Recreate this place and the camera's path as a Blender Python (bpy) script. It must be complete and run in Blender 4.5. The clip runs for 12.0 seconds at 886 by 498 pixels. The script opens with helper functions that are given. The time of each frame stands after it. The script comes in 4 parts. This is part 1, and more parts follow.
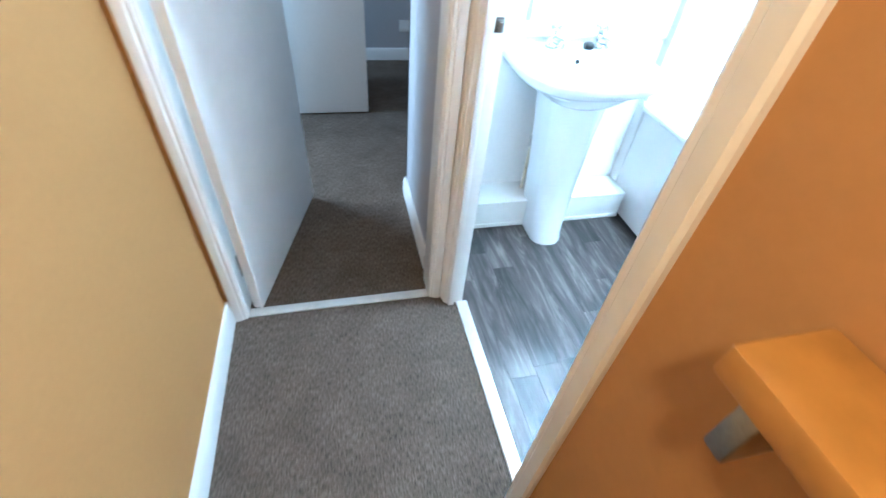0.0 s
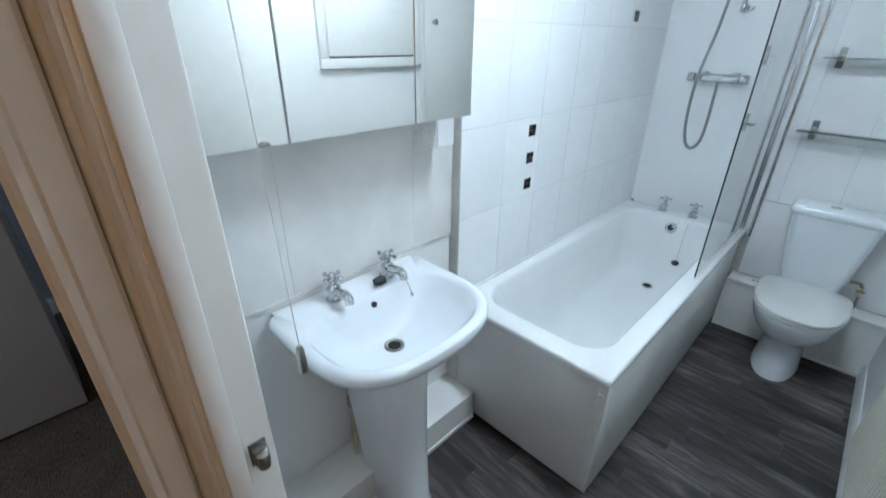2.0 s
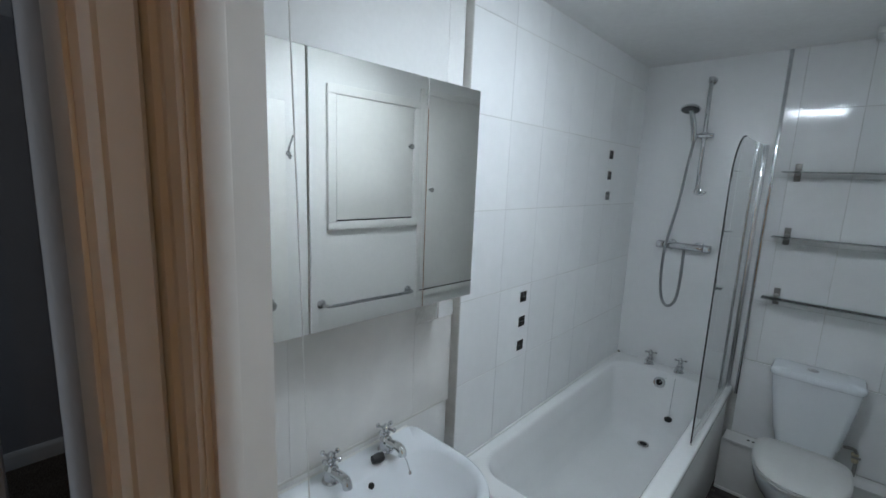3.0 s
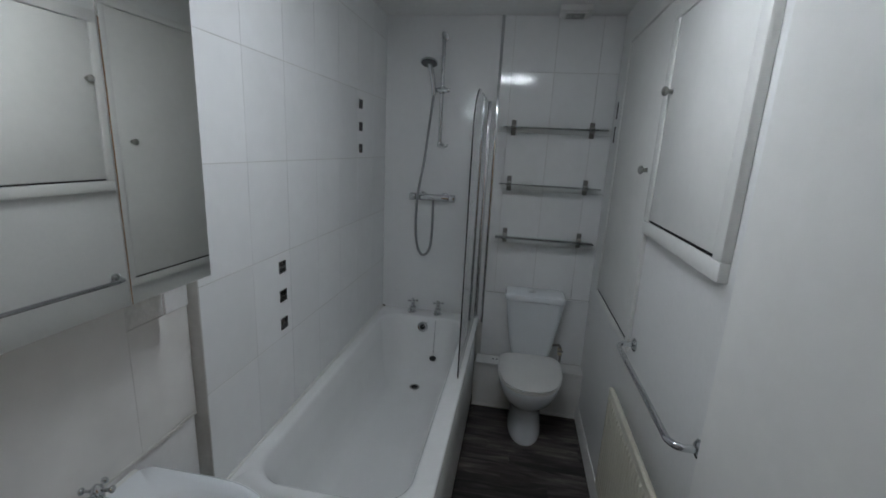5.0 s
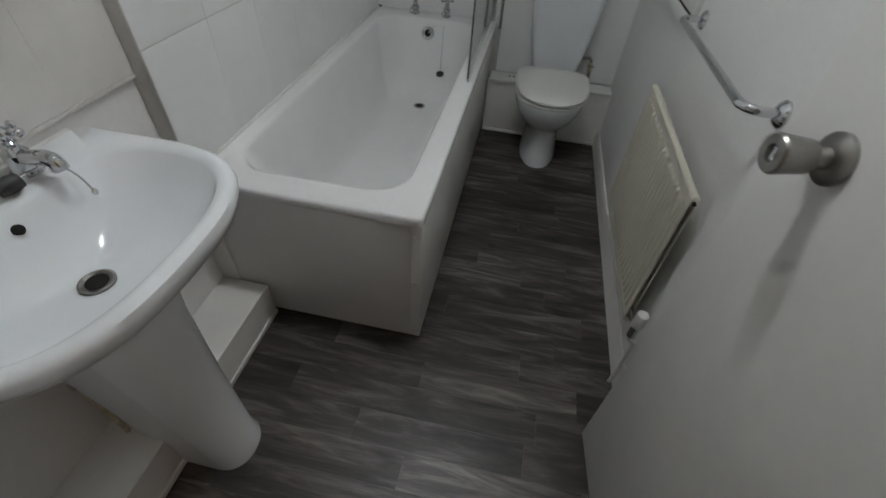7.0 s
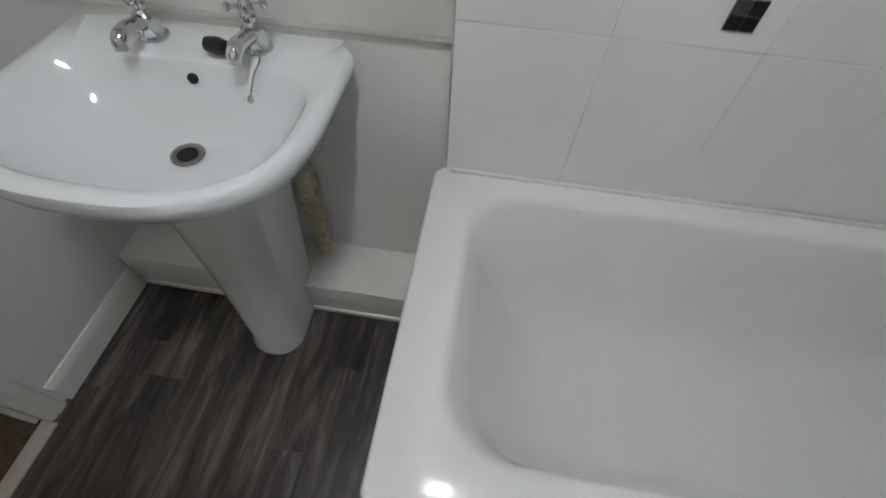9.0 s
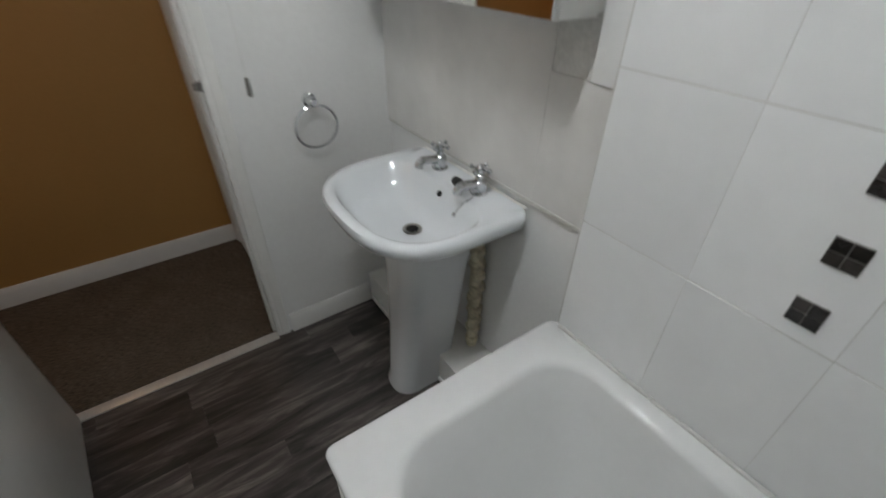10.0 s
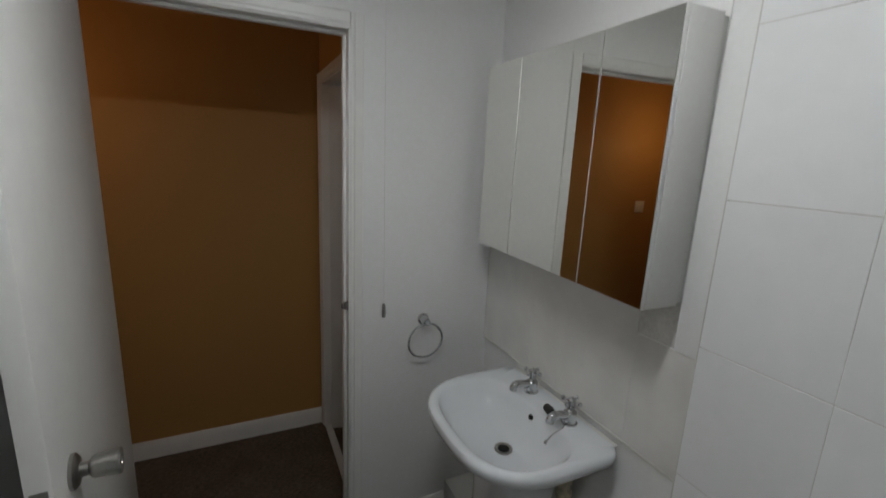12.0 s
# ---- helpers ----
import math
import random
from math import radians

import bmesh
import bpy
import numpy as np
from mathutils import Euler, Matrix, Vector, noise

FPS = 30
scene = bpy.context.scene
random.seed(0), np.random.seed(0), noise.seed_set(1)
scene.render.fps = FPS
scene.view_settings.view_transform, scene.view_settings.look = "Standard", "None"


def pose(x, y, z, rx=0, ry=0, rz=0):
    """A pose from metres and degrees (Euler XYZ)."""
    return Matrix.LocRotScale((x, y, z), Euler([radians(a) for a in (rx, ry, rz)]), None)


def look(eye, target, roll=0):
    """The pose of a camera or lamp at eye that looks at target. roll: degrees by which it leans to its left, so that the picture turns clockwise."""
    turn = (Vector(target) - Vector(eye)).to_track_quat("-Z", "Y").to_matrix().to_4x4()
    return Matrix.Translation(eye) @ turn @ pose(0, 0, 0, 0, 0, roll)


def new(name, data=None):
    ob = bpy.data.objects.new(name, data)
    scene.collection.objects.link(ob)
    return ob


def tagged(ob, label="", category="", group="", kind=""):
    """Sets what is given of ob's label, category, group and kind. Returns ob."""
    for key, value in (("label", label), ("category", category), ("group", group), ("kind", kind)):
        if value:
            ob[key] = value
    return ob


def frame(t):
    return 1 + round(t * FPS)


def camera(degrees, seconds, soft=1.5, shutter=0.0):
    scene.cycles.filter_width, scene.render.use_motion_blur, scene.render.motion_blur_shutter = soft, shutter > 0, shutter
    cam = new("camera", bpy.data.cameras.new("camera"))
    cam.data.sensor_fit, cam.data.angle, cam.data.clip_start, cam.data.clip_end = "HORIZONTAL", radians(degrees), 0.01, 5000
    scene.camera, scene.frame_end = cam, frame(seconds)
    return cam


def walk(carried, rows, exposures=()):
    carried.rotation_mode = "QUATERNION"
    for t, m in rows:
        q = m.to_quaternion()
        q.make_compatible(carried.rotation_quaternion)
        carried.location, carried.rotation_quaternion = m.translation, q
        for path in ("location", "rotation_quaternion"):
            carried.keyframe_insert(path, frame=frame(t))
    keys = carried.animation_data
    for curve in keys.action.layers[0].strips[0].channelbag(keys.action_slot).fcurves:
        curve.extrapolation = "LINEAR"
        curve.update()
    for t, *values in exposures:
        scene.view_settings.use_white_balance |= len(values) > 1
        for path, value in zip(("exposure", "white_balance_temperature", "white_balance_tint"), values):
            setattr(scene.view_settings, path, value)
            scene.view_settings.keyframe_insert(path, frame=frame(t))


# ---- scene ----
cam = camera(91.8, 12.0, shutter=0.25)
PATH = [
    (0, (1.702, -3.126, 1.390), (0.291, -2.707, 0.036), 5.9),
    (0.5, (1.422, -3.040, 1.387), (0.249, -2.265, -0.035), 6.7),
    (1, (1.241, -2.908, 1.376), (0.232, -1.905, -0.030), 2.6),
    (1.5, (1.103, -2.807, 1.441), (-0.119, -1.678, 0.330), 0.6),
    (2, (1.014, -2.813, 1.557), (-0.239, -1.531, 0.671), 0.6),
    (2.5, (0.993, -2.857, 1.646), (-0.355, -1.479, 1.113), 1.9),
    (3, (0.991, -2.881, 1.731), (-0.340, -1.426, 1.396), 2.3),
    (3.5, (0.987, -2.840, 1.739), (-0.157, -1.229, 1.426), 2.4),
    (5.3, (0.820, -2.682, 1.644), (0.616, -0.774, 1.079), 2.9),
    (5.5, (0.798, -2.673, 1.581), (0.650, -0.821, 0.843), 2.8),
    (6, (0.785, -2.687, 1.457), (0.732, -0.999, 0.386), 1.5),
    (6.5, (0.808, -2.665, 1.375), (0.749, -1.160, 0.058), 1.8),
    (7, (0.868, -2.548, 1.331), (0.648, -1.138, -0.070), 4.1),
    (7.5, (0.816, -2.345, 1.290), (0.338, -1.049, -0.156), 8.7),
    (7.7, (0.740, -2.247, 1.276), (0.072, -1.118, -0.232), 8.7),
    (8.6, (0.790, -1.800, 1.285), (-0.160, -1.620, -0.270), 6.0),
    (9.5, (0.620, -1.379, 1.324), (-0.616, -2.018, -0.112), 1.8),
    (10, (0.756, -1.182, 1.456), (-0.181, -2.503, 0.283), 0.9),
    (10.5, (0.829, -1.101, 1.584), (-0.001, -2.757, 0.831), 2.8),
    (11, (0.936, -1.071, 1.689), (0.072, -2.833, 1.304), 3.4),
    (11.5, (0.936, -1.066, 1.712), (0.086, -2.862, 1.532), 3.2),
    (12, (0.949, -1.110, 1.672), (0.102, -2.872, 1.248), 2.7),
]
walk(cam, [(t, look(eye, target, roll)) for t, eye, target, roll in PATH],
     [(0, 3.5, 4450, -6), (0.5, 2.8, 4600, -6), (1.0, 2.25, 4880, -4), (1.5, 1.65, 5150, 0), (2.0, 1.2, 5400, 2), (2.5, 0.7, 5650, 4), (3.0, 0.15, 5800, 6), (3.5, 0.0, 5900, 6),
      (5.3, -0.5, 6250, 10), (5.5, -0.48, 6350, 10), (6.5, -0.15, 6550, 10), (7.5, 0.15, 6600, 10), (9.5, 0.2, 6620, 10), (10.5, 0.18, 6630, 9), (11.0, -0.10, 6630, 10), (12.0, -0.48, 6630, 10)])

# ---- light ----
world = bpy.data.worlds.new("sky")
scene.world = world
world.use_nodes = True
_sky = world.node_tree.nodes.new("ShaderNodeTexSky")
_sky.sky_type = "NISHITA"
_sky.sun_disc = False
_sky.sun_elevation = radians(35)
_sky.sun_rotation = radians(200)
world.node_tree.links.new(_sky.outputs[0], world.node_tree.nodes["Background"].inputs[0])
world.node_tree.nodes["Background"].inputs[1].default_value = 0.1

TUBE = 106.0       # bathroom tube, emission strength
HALL = 2.9        # warm hall bulb, watts
DAY = 9.5         # daylight in the bedroom window, watts

_bulb = new("hall_bulb", bpy.data.lights.new("hall_bulb", "POINT"))
_bulb.data.energy, _bulb.data.color, _bulb.data.shadow_soft_size = HALL, (1.0, 0.62, 0.29), 0.04
_bulb.matrix_world = pose(1.93, -3.22, 1.88)
_day = new("window_daylight", bpy.data.lights.new("window_daylight", "AREA"))
_day.data.shape, _day.data.size, _day.data.size_y = "RECTANGLE", 1.3, 1.2
_day.data.energy, _day.data.color = DAY, (0.88, 0.94, 1.0)
_day.matrix_world = pose(-1.3, -5.18, 1.5, 90, 0, 180) @ pose(0, 0, 0, 180, 0, 0)

# ---- materials ----
def node_material(name, colour, rough=0.5, metal=0.0, grain=0.0, grain_scale=40.0, blotch=0.0, blotch_scale=3.0,
                  bump=0.0, bump_scale=200.0, bump_distance=0.002, coat=0.0, per_piece=0.0, rough_var=0.0, ior=1.5):
    """Principled material with fine grain, wide blotches, relief and a value that differs piece by piece."""
    m = bpy.data.materials.new(name)
    m.use_nodes = True
    nt = m.node_tree
    b = nt.nodes["Principled BSDF"]
    b.inputs["Base Color"].default_value = (*colour, 1)
    b.inputs["Roughness"].default_value = rough
    b.inputs["Metallic"].default_value = metal
    b.inputs["Coat Weight"].default_value = coat
    b.inputs["IOR"].default_value = ior
    tc = nt.nodes.new("ShaderNodeTexCoord")
    out = None

    def mul(prev, fac_socket, lo, hi):
        mr = nt.nodes.new("ShaderNodeMapRange")
        mr.inputs["From Min"].default_value, mr.inputs["From Max"].default_value = 0.25, 0.75
        mr.inputs["To Min"].default_value, mr.inputs["To Max"].default_value = lo, hi
        nt.links.new(fac_socket, mr.inputs["Value"])
        mx = nt.nodes.new("ShaderNodeMix")
        mx.data_type, mx.blend_type = "RGBA", "MULTIPLY"
        mx.inputs[0].default_value = 1.0
        if prev is None:
            mx.inputs[6].default_value = (*colour, 1)
        else:
            nt.links.new(prev, mx.inputs[6])
        nt.links.new(mr.outputs[0], mx.inputs[7])
        return mx.outputs[2]

    def noise_node(scale, detail=4.0):
        n = nt.nodes.new("ShaderNodeTexNoise")
        n.inputs["Scale"].default_value, n.inputs["Detail"].default_value = scale, detail
        nt.links.new(tc.outputs["Object"], n.inputs["Vector"])
        return n.outputs["Fac"]

    if grain:
        out = mul(out, noise_node(grain_scale, 6), 1 - grain, 1 + grain)
    if blotch:
        n = noise_node(blotch_scale, 3)
        out = mul(out, n, 1 - blotch, 1 + blotch * 0.5)
        if rough_var:
            mr = nt.nodes.new("ShaderNodeMapRange")
            mr.inputs["To Min"].default_value, mr.inputs["To Max"].default_value = rough - rough_var, rough + rough_var
            nt.links.new(n, mr.inputs["Value"])
            nt.links.new(mr.outputs[0], b.inputs["Roughness"])
    if per_piece:
        oi = nt.nodes.new("ShaderNodeObjectInfo")
        out = mul(out, oi.outputs["Random"], 1 - per_piece, 1 + per_piece)
    if out is not None:
        nt.links.new(out, b.inputs["Base Color"])
    if bump:
        bn = nt.nodes.new("ShaderNodeBump")
        bn.inputs["Strength"].default_value, bn.inputs["Distance"].default_value = bump, bump_distance
        nt.links.new(noise_node(bump_scale, 5), bn.inputs["Height"])
        nt.links.new(bn.outputs[0], b.inputs["Normal"])
    return m


def plank_material():
    """Wood-effect vinyl: dark veins and pale worn streaks along each plank, every plank in its own tone."""
    m = bpy.data.materials.new("vinyl_plank")
    m.use_nodes = True
    nt = m.node_tree
    b = nt.nodes["Principled BSDF"]
    tc = nt.nodes.new("ShaderNodeTexCoord")
    oi = nt.nodes.new("ShaderNodeObjectInfo")
    shift = nt.nodes.new("ShaderNodeVectorMath")
    shift.operation = "MULTIPLY_ADD"
    nt.links.new(oi.outputs["Random"], shift.inputs[0])
    shift.inputs[1].default_value = (17, 31, 3)
    nt.links.new(tc.outputs["Object"], shift.inputs[2])

    def streak(scale, detail, rough, distortion=0.0):
        mp = nt.nodes.new("ShaderNodeMapping")
        mp.inputs["Scale"].default_value = scale
        nt.links.new(shift.outputs[0], mp.inputs["Vector"])
        n = nt.nodes.new("ShaderNodeTexNoise")
        n.inputs["Scale"].default_value, n.inputs["Detail"].default_value = 1.0, detail
        n.inputs["Roughness"].default_value, n.inputs["Distortion"].default_value = rough, distortion
        nt.links.new(mp.outputs[0], n.inputs["Vector"])
        return n.outputs["Fac"]

    def spread(value, lo, hi, a=0.3, c=0.7):
        mr = nt.nodes.new("ShaderNodeMapRange")
        mr.inputs["From Min"].default_value, mr.inputs["From Max"].default_value = a, c
        mr.inputs["To Min"].default_value, mr.inputs["To Max"].default_value = lo, hi
        nt.links.new(value, mr.inputs["Value"])
        return mr.outputs[0]

    def times(prev, value):
        mx = nt.nodes.new("ShaderNodeMix")
        mx.data_type, mx.blend_type = "RGBA", "MULTIPLY"
        mx.inputs[0].default_value = 1.0
        nt.links.new(prev, mx.inputs[6])
        nt.links.new(value, mx.inputs[7])
        return mx.outputs[2]

    vein = streak((2.8, 21, 5), 8, 0.62, 1.2)
    cloud = streak((1.9, 8, 3), 4, 0.55, 0.8)
    pores = streak((14, 190, 5), 3, 0.6)
    ramp = nt.nodes.new("ShaderNodeValToRGB")
    ramp.color_ramp.elements[0].position, ramp.color_ramp.elements[0].color = 0.30, (0.0145, 0.0124, 0.0116, 1)
    ramp.color_ramp.elements[1].position, ramp.color_ramp.elements[1].color = 0.72, (0.150, 0.132, 0.122, 1)
    mid = ramp.color_ramp.elements.new(0.50)
    mid.color = (0.053, 0.045, 0.0415, 1)
    nt.links.new(vein, ramp.inputs[0])
    col = times(ramp.outputs[0], spread(cloud, 0.42, 1.85))
    col = times(col, spread(pores, 0.80, 1.16))
    col = times(col, spread(oi.outputs["Random"], 0.62, 1.45, 0.0, 1.0))
    nt.links.new(col, b.inputs["Base Color"])
    nt.links.new(spread(vein, 0.44, 0.27), b.inputs["Roughness"])
    relief = nt.nodes.new("ShaderNodeMath")
    relief.operation = "MULTIPLY_ADD"
    nt.links.new(pores, relief.inputs[0])
    relief.inputs[1].default_value = 0.8
    nt.links.new(vein, relief.inputs[2])
    bn = nt.nodes.new("ShaderNodeBump")
    bn.inputs["Strength"].default_value, bn.inputs["Distance"].default_value = 0.55, 0.0014
    nt.links.new(relief.outputs[0], bn.inputs["Height"])
    nt.links.new(bn.outputs[0], b.inputs["Normal"])
    return m


def carpet_material():
    """Short ribbed pile: rows of loops with flecks of lighter and darker yarn."""
    m = bpy.data.materials.new("grey_brown_carpet")
    m.use_nodes = True
    nt = m.node_tree
    b = nt.nodes["Principled BSDF"]
    b.inputs["Roughness"].default_value = 0.95
    b.inputs["Specular IOR Level"].default_value = 0.1
    tc = nt.nodes.new("ShaderNodeTexCoord")
    mp = nt.nodes.new("ShaderNodeMapping")
    mp.inputs["Scale"].default_value = (45, 210, 60)
    nt.links.new(tc.outputs["Object"], mp.inputs["Vector"])
    fleck = nt.nodes.new("ShaderNodeTexNoise")
    fleck.inputs["Scale"].default_value, fleck.inputs["Detail"].default_value, fleck.inputs["Roughness"].default_value = 1.0, 5, 0.7
    nt.links.new(mp.outputs[0], fleck.inputs["Vector"])
    worn = nt.nodes.new("ShaderNodeTexNoise")
    worn.inputs["Scale"].default_value, worn.inputs["Detail"].default_value = 7.0, 4
    nt.links.new(tc.outputs["Object"], worn.inputs["Vector"])
    ramp = nt.nodes.new("ShaderNodeValToRGB")
    ramp.color_ramp.elements[0].position, ramp.color_ramp.elements[0].color = 0.32, (0.041, 0.032, 0.024, 1)
    ramp.color_ramp.elements[1].position, ramp.color_ramp.elements[1].color = 0.68, (0.195, 0.155, 0.121, 1)
    nt.links.new(fleck.outputs["Fac"], ramp.inputs[0])
    mr = nt.nodes.new("ShaderNodeMapRange")
    mr.inputs["From Min"].default_value, mr.inputs["From Max"].default_value = 0.3, 0.7
    mr.inputs["To Min"].default_value, mr.inputs["To Max"].default_value = 0.82, 1.12
    nt.links.new(worn.outputs["Fac"], mr.inputs["Value"])
    mx = nt.nodes.new("ShaderNodeMix")
    mx.data_type, mx.blend_type = "RGBA", "MULTIPLY"
    mx.inputs[0].default_value = 1.0
    nt.links.new(ramp.outputs[0], mx.inputs[6])
    nt.links.new(mr.outputs[0], mx.inputs[7])
    nt.links.new(mx.outputs[2], b.inputs["Base Color"])
    bn = nt.nodes.new("ShaderNodeBump")
    bn.inputs["Strength"].default_value, bn.inputs["Distance"].default_value = 0.9, 0.005
    nt.links.new(fleck.outputs["Fac"], bn.inputs["Height"])
    nt.links.new(bn.outputs[0], b.inputs["Normal"])
    return m


def glass_material(name, tint, rough=0.0):
    m = bpy.data.materials.new(name)
    m.use_nodes = True
    b = m.node_tree.nodes["Principled BSDF"]
    b.inputs["Base Color"].default_value = (*tint, 1)
    b.inputs["Transmission Weight"].default_value = 1.0
    b.inputs["Roughness"].default_value = rough
    b.inputs["IOR"].default_value = 1.45
    return m


def glow_material(name, colour, strength):
    m = bpy.data.materials.new(name)
    m.use_nodes = True
    b = m.node_tree.nodes["Principled BSDF"]
    b.inputs["Base Color"].default_value = (0.8, 0.8, 0.8, 1)
    b.inputs["Emission Color"].default_value = (*colour, 1)
    b.inputs["Emission Strength"].default_value = strength
    return m


PAINT = node_material("white_paint", (0.82, 0.82, 0.81), 0.45, grain=0.02, grain_scale=60, blotch=0.04, blotch_scale=2.5, bump=0.12, bump_scale=160, bump_distance=0.001)
CEILING = node_material("ceiling_paint", (0.82, 0.82, 0.81), 0.8, grain=0.03, grain_scale=30, blotch=0.06, blotch_scale=2, bump=0.3, bump_scale=90, bump_distance=0.002)
GLOSS = node_material("gloss_white_wood", (0.80, 0.795, 0.77), 0.32, grain=0.02, grain_scale=25, blotch=0.05, blotch_scale=4, bump=0.08, bump_scale=80, bump_distance=0.001)
TILE = node_material("wall_tile_glaze", (0.82, 0.825, 0.825), 0.09, grain=0.01, grain_scale=20, blotch=0.03, blotch_scale=5, bump=0.035, bump_scale=22, bump_distance=0.002, per_piece=0.02)
SATIN_TILE = node_material("satin_wall_tile", (0.83, 0.835, 0.835), 0.36, grain=0.01, grain_scale=20, blotch=0.03, blotch_scale=5, bump=0.05, bump_scale=22, bump_distance=0.002, per_piece=0.02)
BATTEN = node_material("grey_edge_batten", (0.66, 0.645, 0.61), 0.5, grain=0.05, grain_scale=50, blotch=0.15, blotch_scale=9)
BRACKET = node_material("dark_steel", (0.22, 0.21, 0.20), 0.4, metal=0.8, grain=0.08, grain_scale=120)
STONE_TILE = node_material("marbled_splash_tile", (0.72, 0.705, 0.68), 0.16, grain=0.04, grain_scale=9, blotch=0.10, blotch_scale=6, bump=0.03, bump_scale=15, bump_distance=0.002)
GROUT = node_material("grout", (0.67, 0.66, 0.63), 0.9, grain=0.10, grain_scale=90, blotch=0.2, blotch_scale=8)
SHOWER = node_material("shower_panel", (0.83, 0.835, 0.835), 0.2, grain=0.01, grain_scale=30, blotch=0.03, blotch_scale=3)
CERAMIC = node_material("ceramic", (0.79, 0.82, 0.845), 0.09, blotch=0.02, blotch_scale=6, coat=0.4)
BATH = node_material("bath_enamel", (0.82, 0.825, 0.82), 0.16, grain=0.01, grain_scale=40, blotch=0.03, blotch_scale=4, coat=0.3)
PANEL = node_material("bath_panel_acrylic", (0.78, 0.78, 0.765), 0.28, grain=0.01, grain_scale=30, blotch=0.05, blotch_scale=3)
CHROME = node_material("chrome", (0.62, 0.63, 0.64), 0.10, metal=1.0, blotch=0.08, blotch_scale=40, rough_var=0.05)
STEEL = node_material("brushed_steel", (0.36, 0.35, 0.33), 0.30, metal=1.0, grain=0.08, grain_scale=250, blotch=0.06, blotch_scale=30)
# Near-black: paints the shade in holes, gaps and recesses; also dark metal.
DARK = node_material("void_shade_and_metal", (0.010, 0.009, 0.008), 0.9, grain=0.1)
RUBBER = node_material("black_rubber", (0.014, 0.014, 0.014), 0.5, grain=0.1, grain_scale=100)
SPRAY = node_material("spray_face_plastic", (0.05, 0.05, 0.052), 0.35, grain=0.25, grain_scale=400)
HOSE = node_material("hose_metal", (0.33, 0.335, 0.34), 0.32, metal=1.0, grain=0.12, grain_scale=300)
MOSAIC = node_material("dark_glass_mosaic", (0.035, 0.030, 0.028), 0.12, grain=0.35, grain_scale=60, per_piece=0.6)
MIRROR = node_material("mirror_glass", (0.89, 0.885, 0.85), 0.02, metal=1.0, grain=0.004, grain_scale=8)
CREAM = node_material("radiator_cream", (0.60, 0.575, 0.485), 0.38, grain=0.03, grain_scale=50, blotch=0.06, blotch_scale=5)
PLASTIC = node_material("white_plastic", (0.74, 0.735, 0.71), 0.35, grain=0.02, grain_scale=60, blotch=0.03)
CARPET = carpet_material()
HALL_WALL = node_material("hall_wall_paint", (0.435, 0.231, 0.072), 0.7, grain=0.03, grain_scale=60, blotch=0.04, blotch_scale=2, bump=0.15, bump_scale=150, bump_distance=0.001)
GREY_WALL = node_material("bedroom_wall_paint", (0.42, 0.42, 0.44), 0.75, grain=0.02, grain_scale=60, blotch=0.04, blotch_scale=2, bump=0.1, bump_scale=150, bump_distance=0.001)
WOOD = node_material("varnished_pine", (0.43, 0.215, 0.035), 0.36, grain=0.15, grain_scale=26, blotch=0.15, blotch_scale=5, bump=0.05, bump_scale=60)
ALU = node_material("threshold_strip", (0.80, 0.79, 0.77), 0.30, metal=0.6, grain=0.05, grain_scale=120, blotch=0.1, blotch_scale=20)
SEALANT = node_material("yellowed_sealant", (0.58, 0.52, 0.38), 0.6, grain=0.2, grain_scale=60, blotch=0.2, blotch_scale=30)
SEALANT_DARK = node_material("stained_sealant", (0.10, 0.06, 0.03), 0.6, grain=0.3, grain_scale=80)
SUBFLOOR = node_material("vinyl_base", (0.020, 0.018, 0.018), 0.5, grain=0.2, grain_scale=40)
PLANK = plank_material()
GLASS = glass_material("clear_glass", (0.96, 0.985, 0.975))
SHELF_GLASS = glass_material("green_edged_glass", (0.88, 0.955, 0.925))
TUBE_GLOW = glow_material("tube_diffuser", (0.93, 0.97, 1.0), TUBE)

# ---- mesh helpers ----
def finish(name, bm, material, smooth=True, angle=35):
    bmesh.ops.recalc_face_normals(bm, faces=bm.faces[:])
    me = bpy.data.meshes.new(name)
    bm.to_mesh(me)
    bm.free()
    me.materials.append(material)
    if smooth:
        for p in me.polygons:
            p.use_smooth = True
        me.set_sharp_from_angle(angle=radians(angle))
    return me


def part(name, bm, material, parent, label="", smooth=True, angle=35):
    ob = new(name, finish(name, bm, material, smooth, angle))
    ob.parent = parent
    if label:
        tagged(ob, label)
    return ob


def thing(name, label, category, group="", kind="", at=(0, 0, 0)):
    ob = new(name)
    ob.empty_display_size = 0.05
    ob.location = at
    return tagged(ob, label, category, group, kind)


def solid(name, bm, material, label, category, group="", kind="", smooth=True, angle=35):
    return tagged(new(name, finish(name, bm, material, smooth, angle)), label, category, group, kind)


def box(x0, x1, y0, y1, z0, z1, bevel=0.0, segs=2, bm=None):
    own = bmesh.new()
    bmesh.ops.create_cube(own, size=1)
    for v in own.verts:
        v.co = ((x0 + x1) / 2 + v.co.x * (x1 - x0), (y0 + y1) / 2 + v.co.y * (y1 - y0), (z0 + z1) / 2 + v.co.z * (z1 - z0))
    if bevel:
        bmesh.ops.bevel(own, geom=own.edges[:], offset=bevel, segments=segs, profile=0.5, affect="EDGES")
    return own if bm is None else merge(bm, own)


def merge(a, b):
    me = bpy.data.meshes.new("tmp")
    b.to_mesh(me)
    b.free()
    a.from_mesh(me)
    bpy.data.meshes.remove(me)
    return a


def moved(bm, m):
    bmesh.ops.transform(bm, matrix=m, verts=bm.verts[:])
    return bm


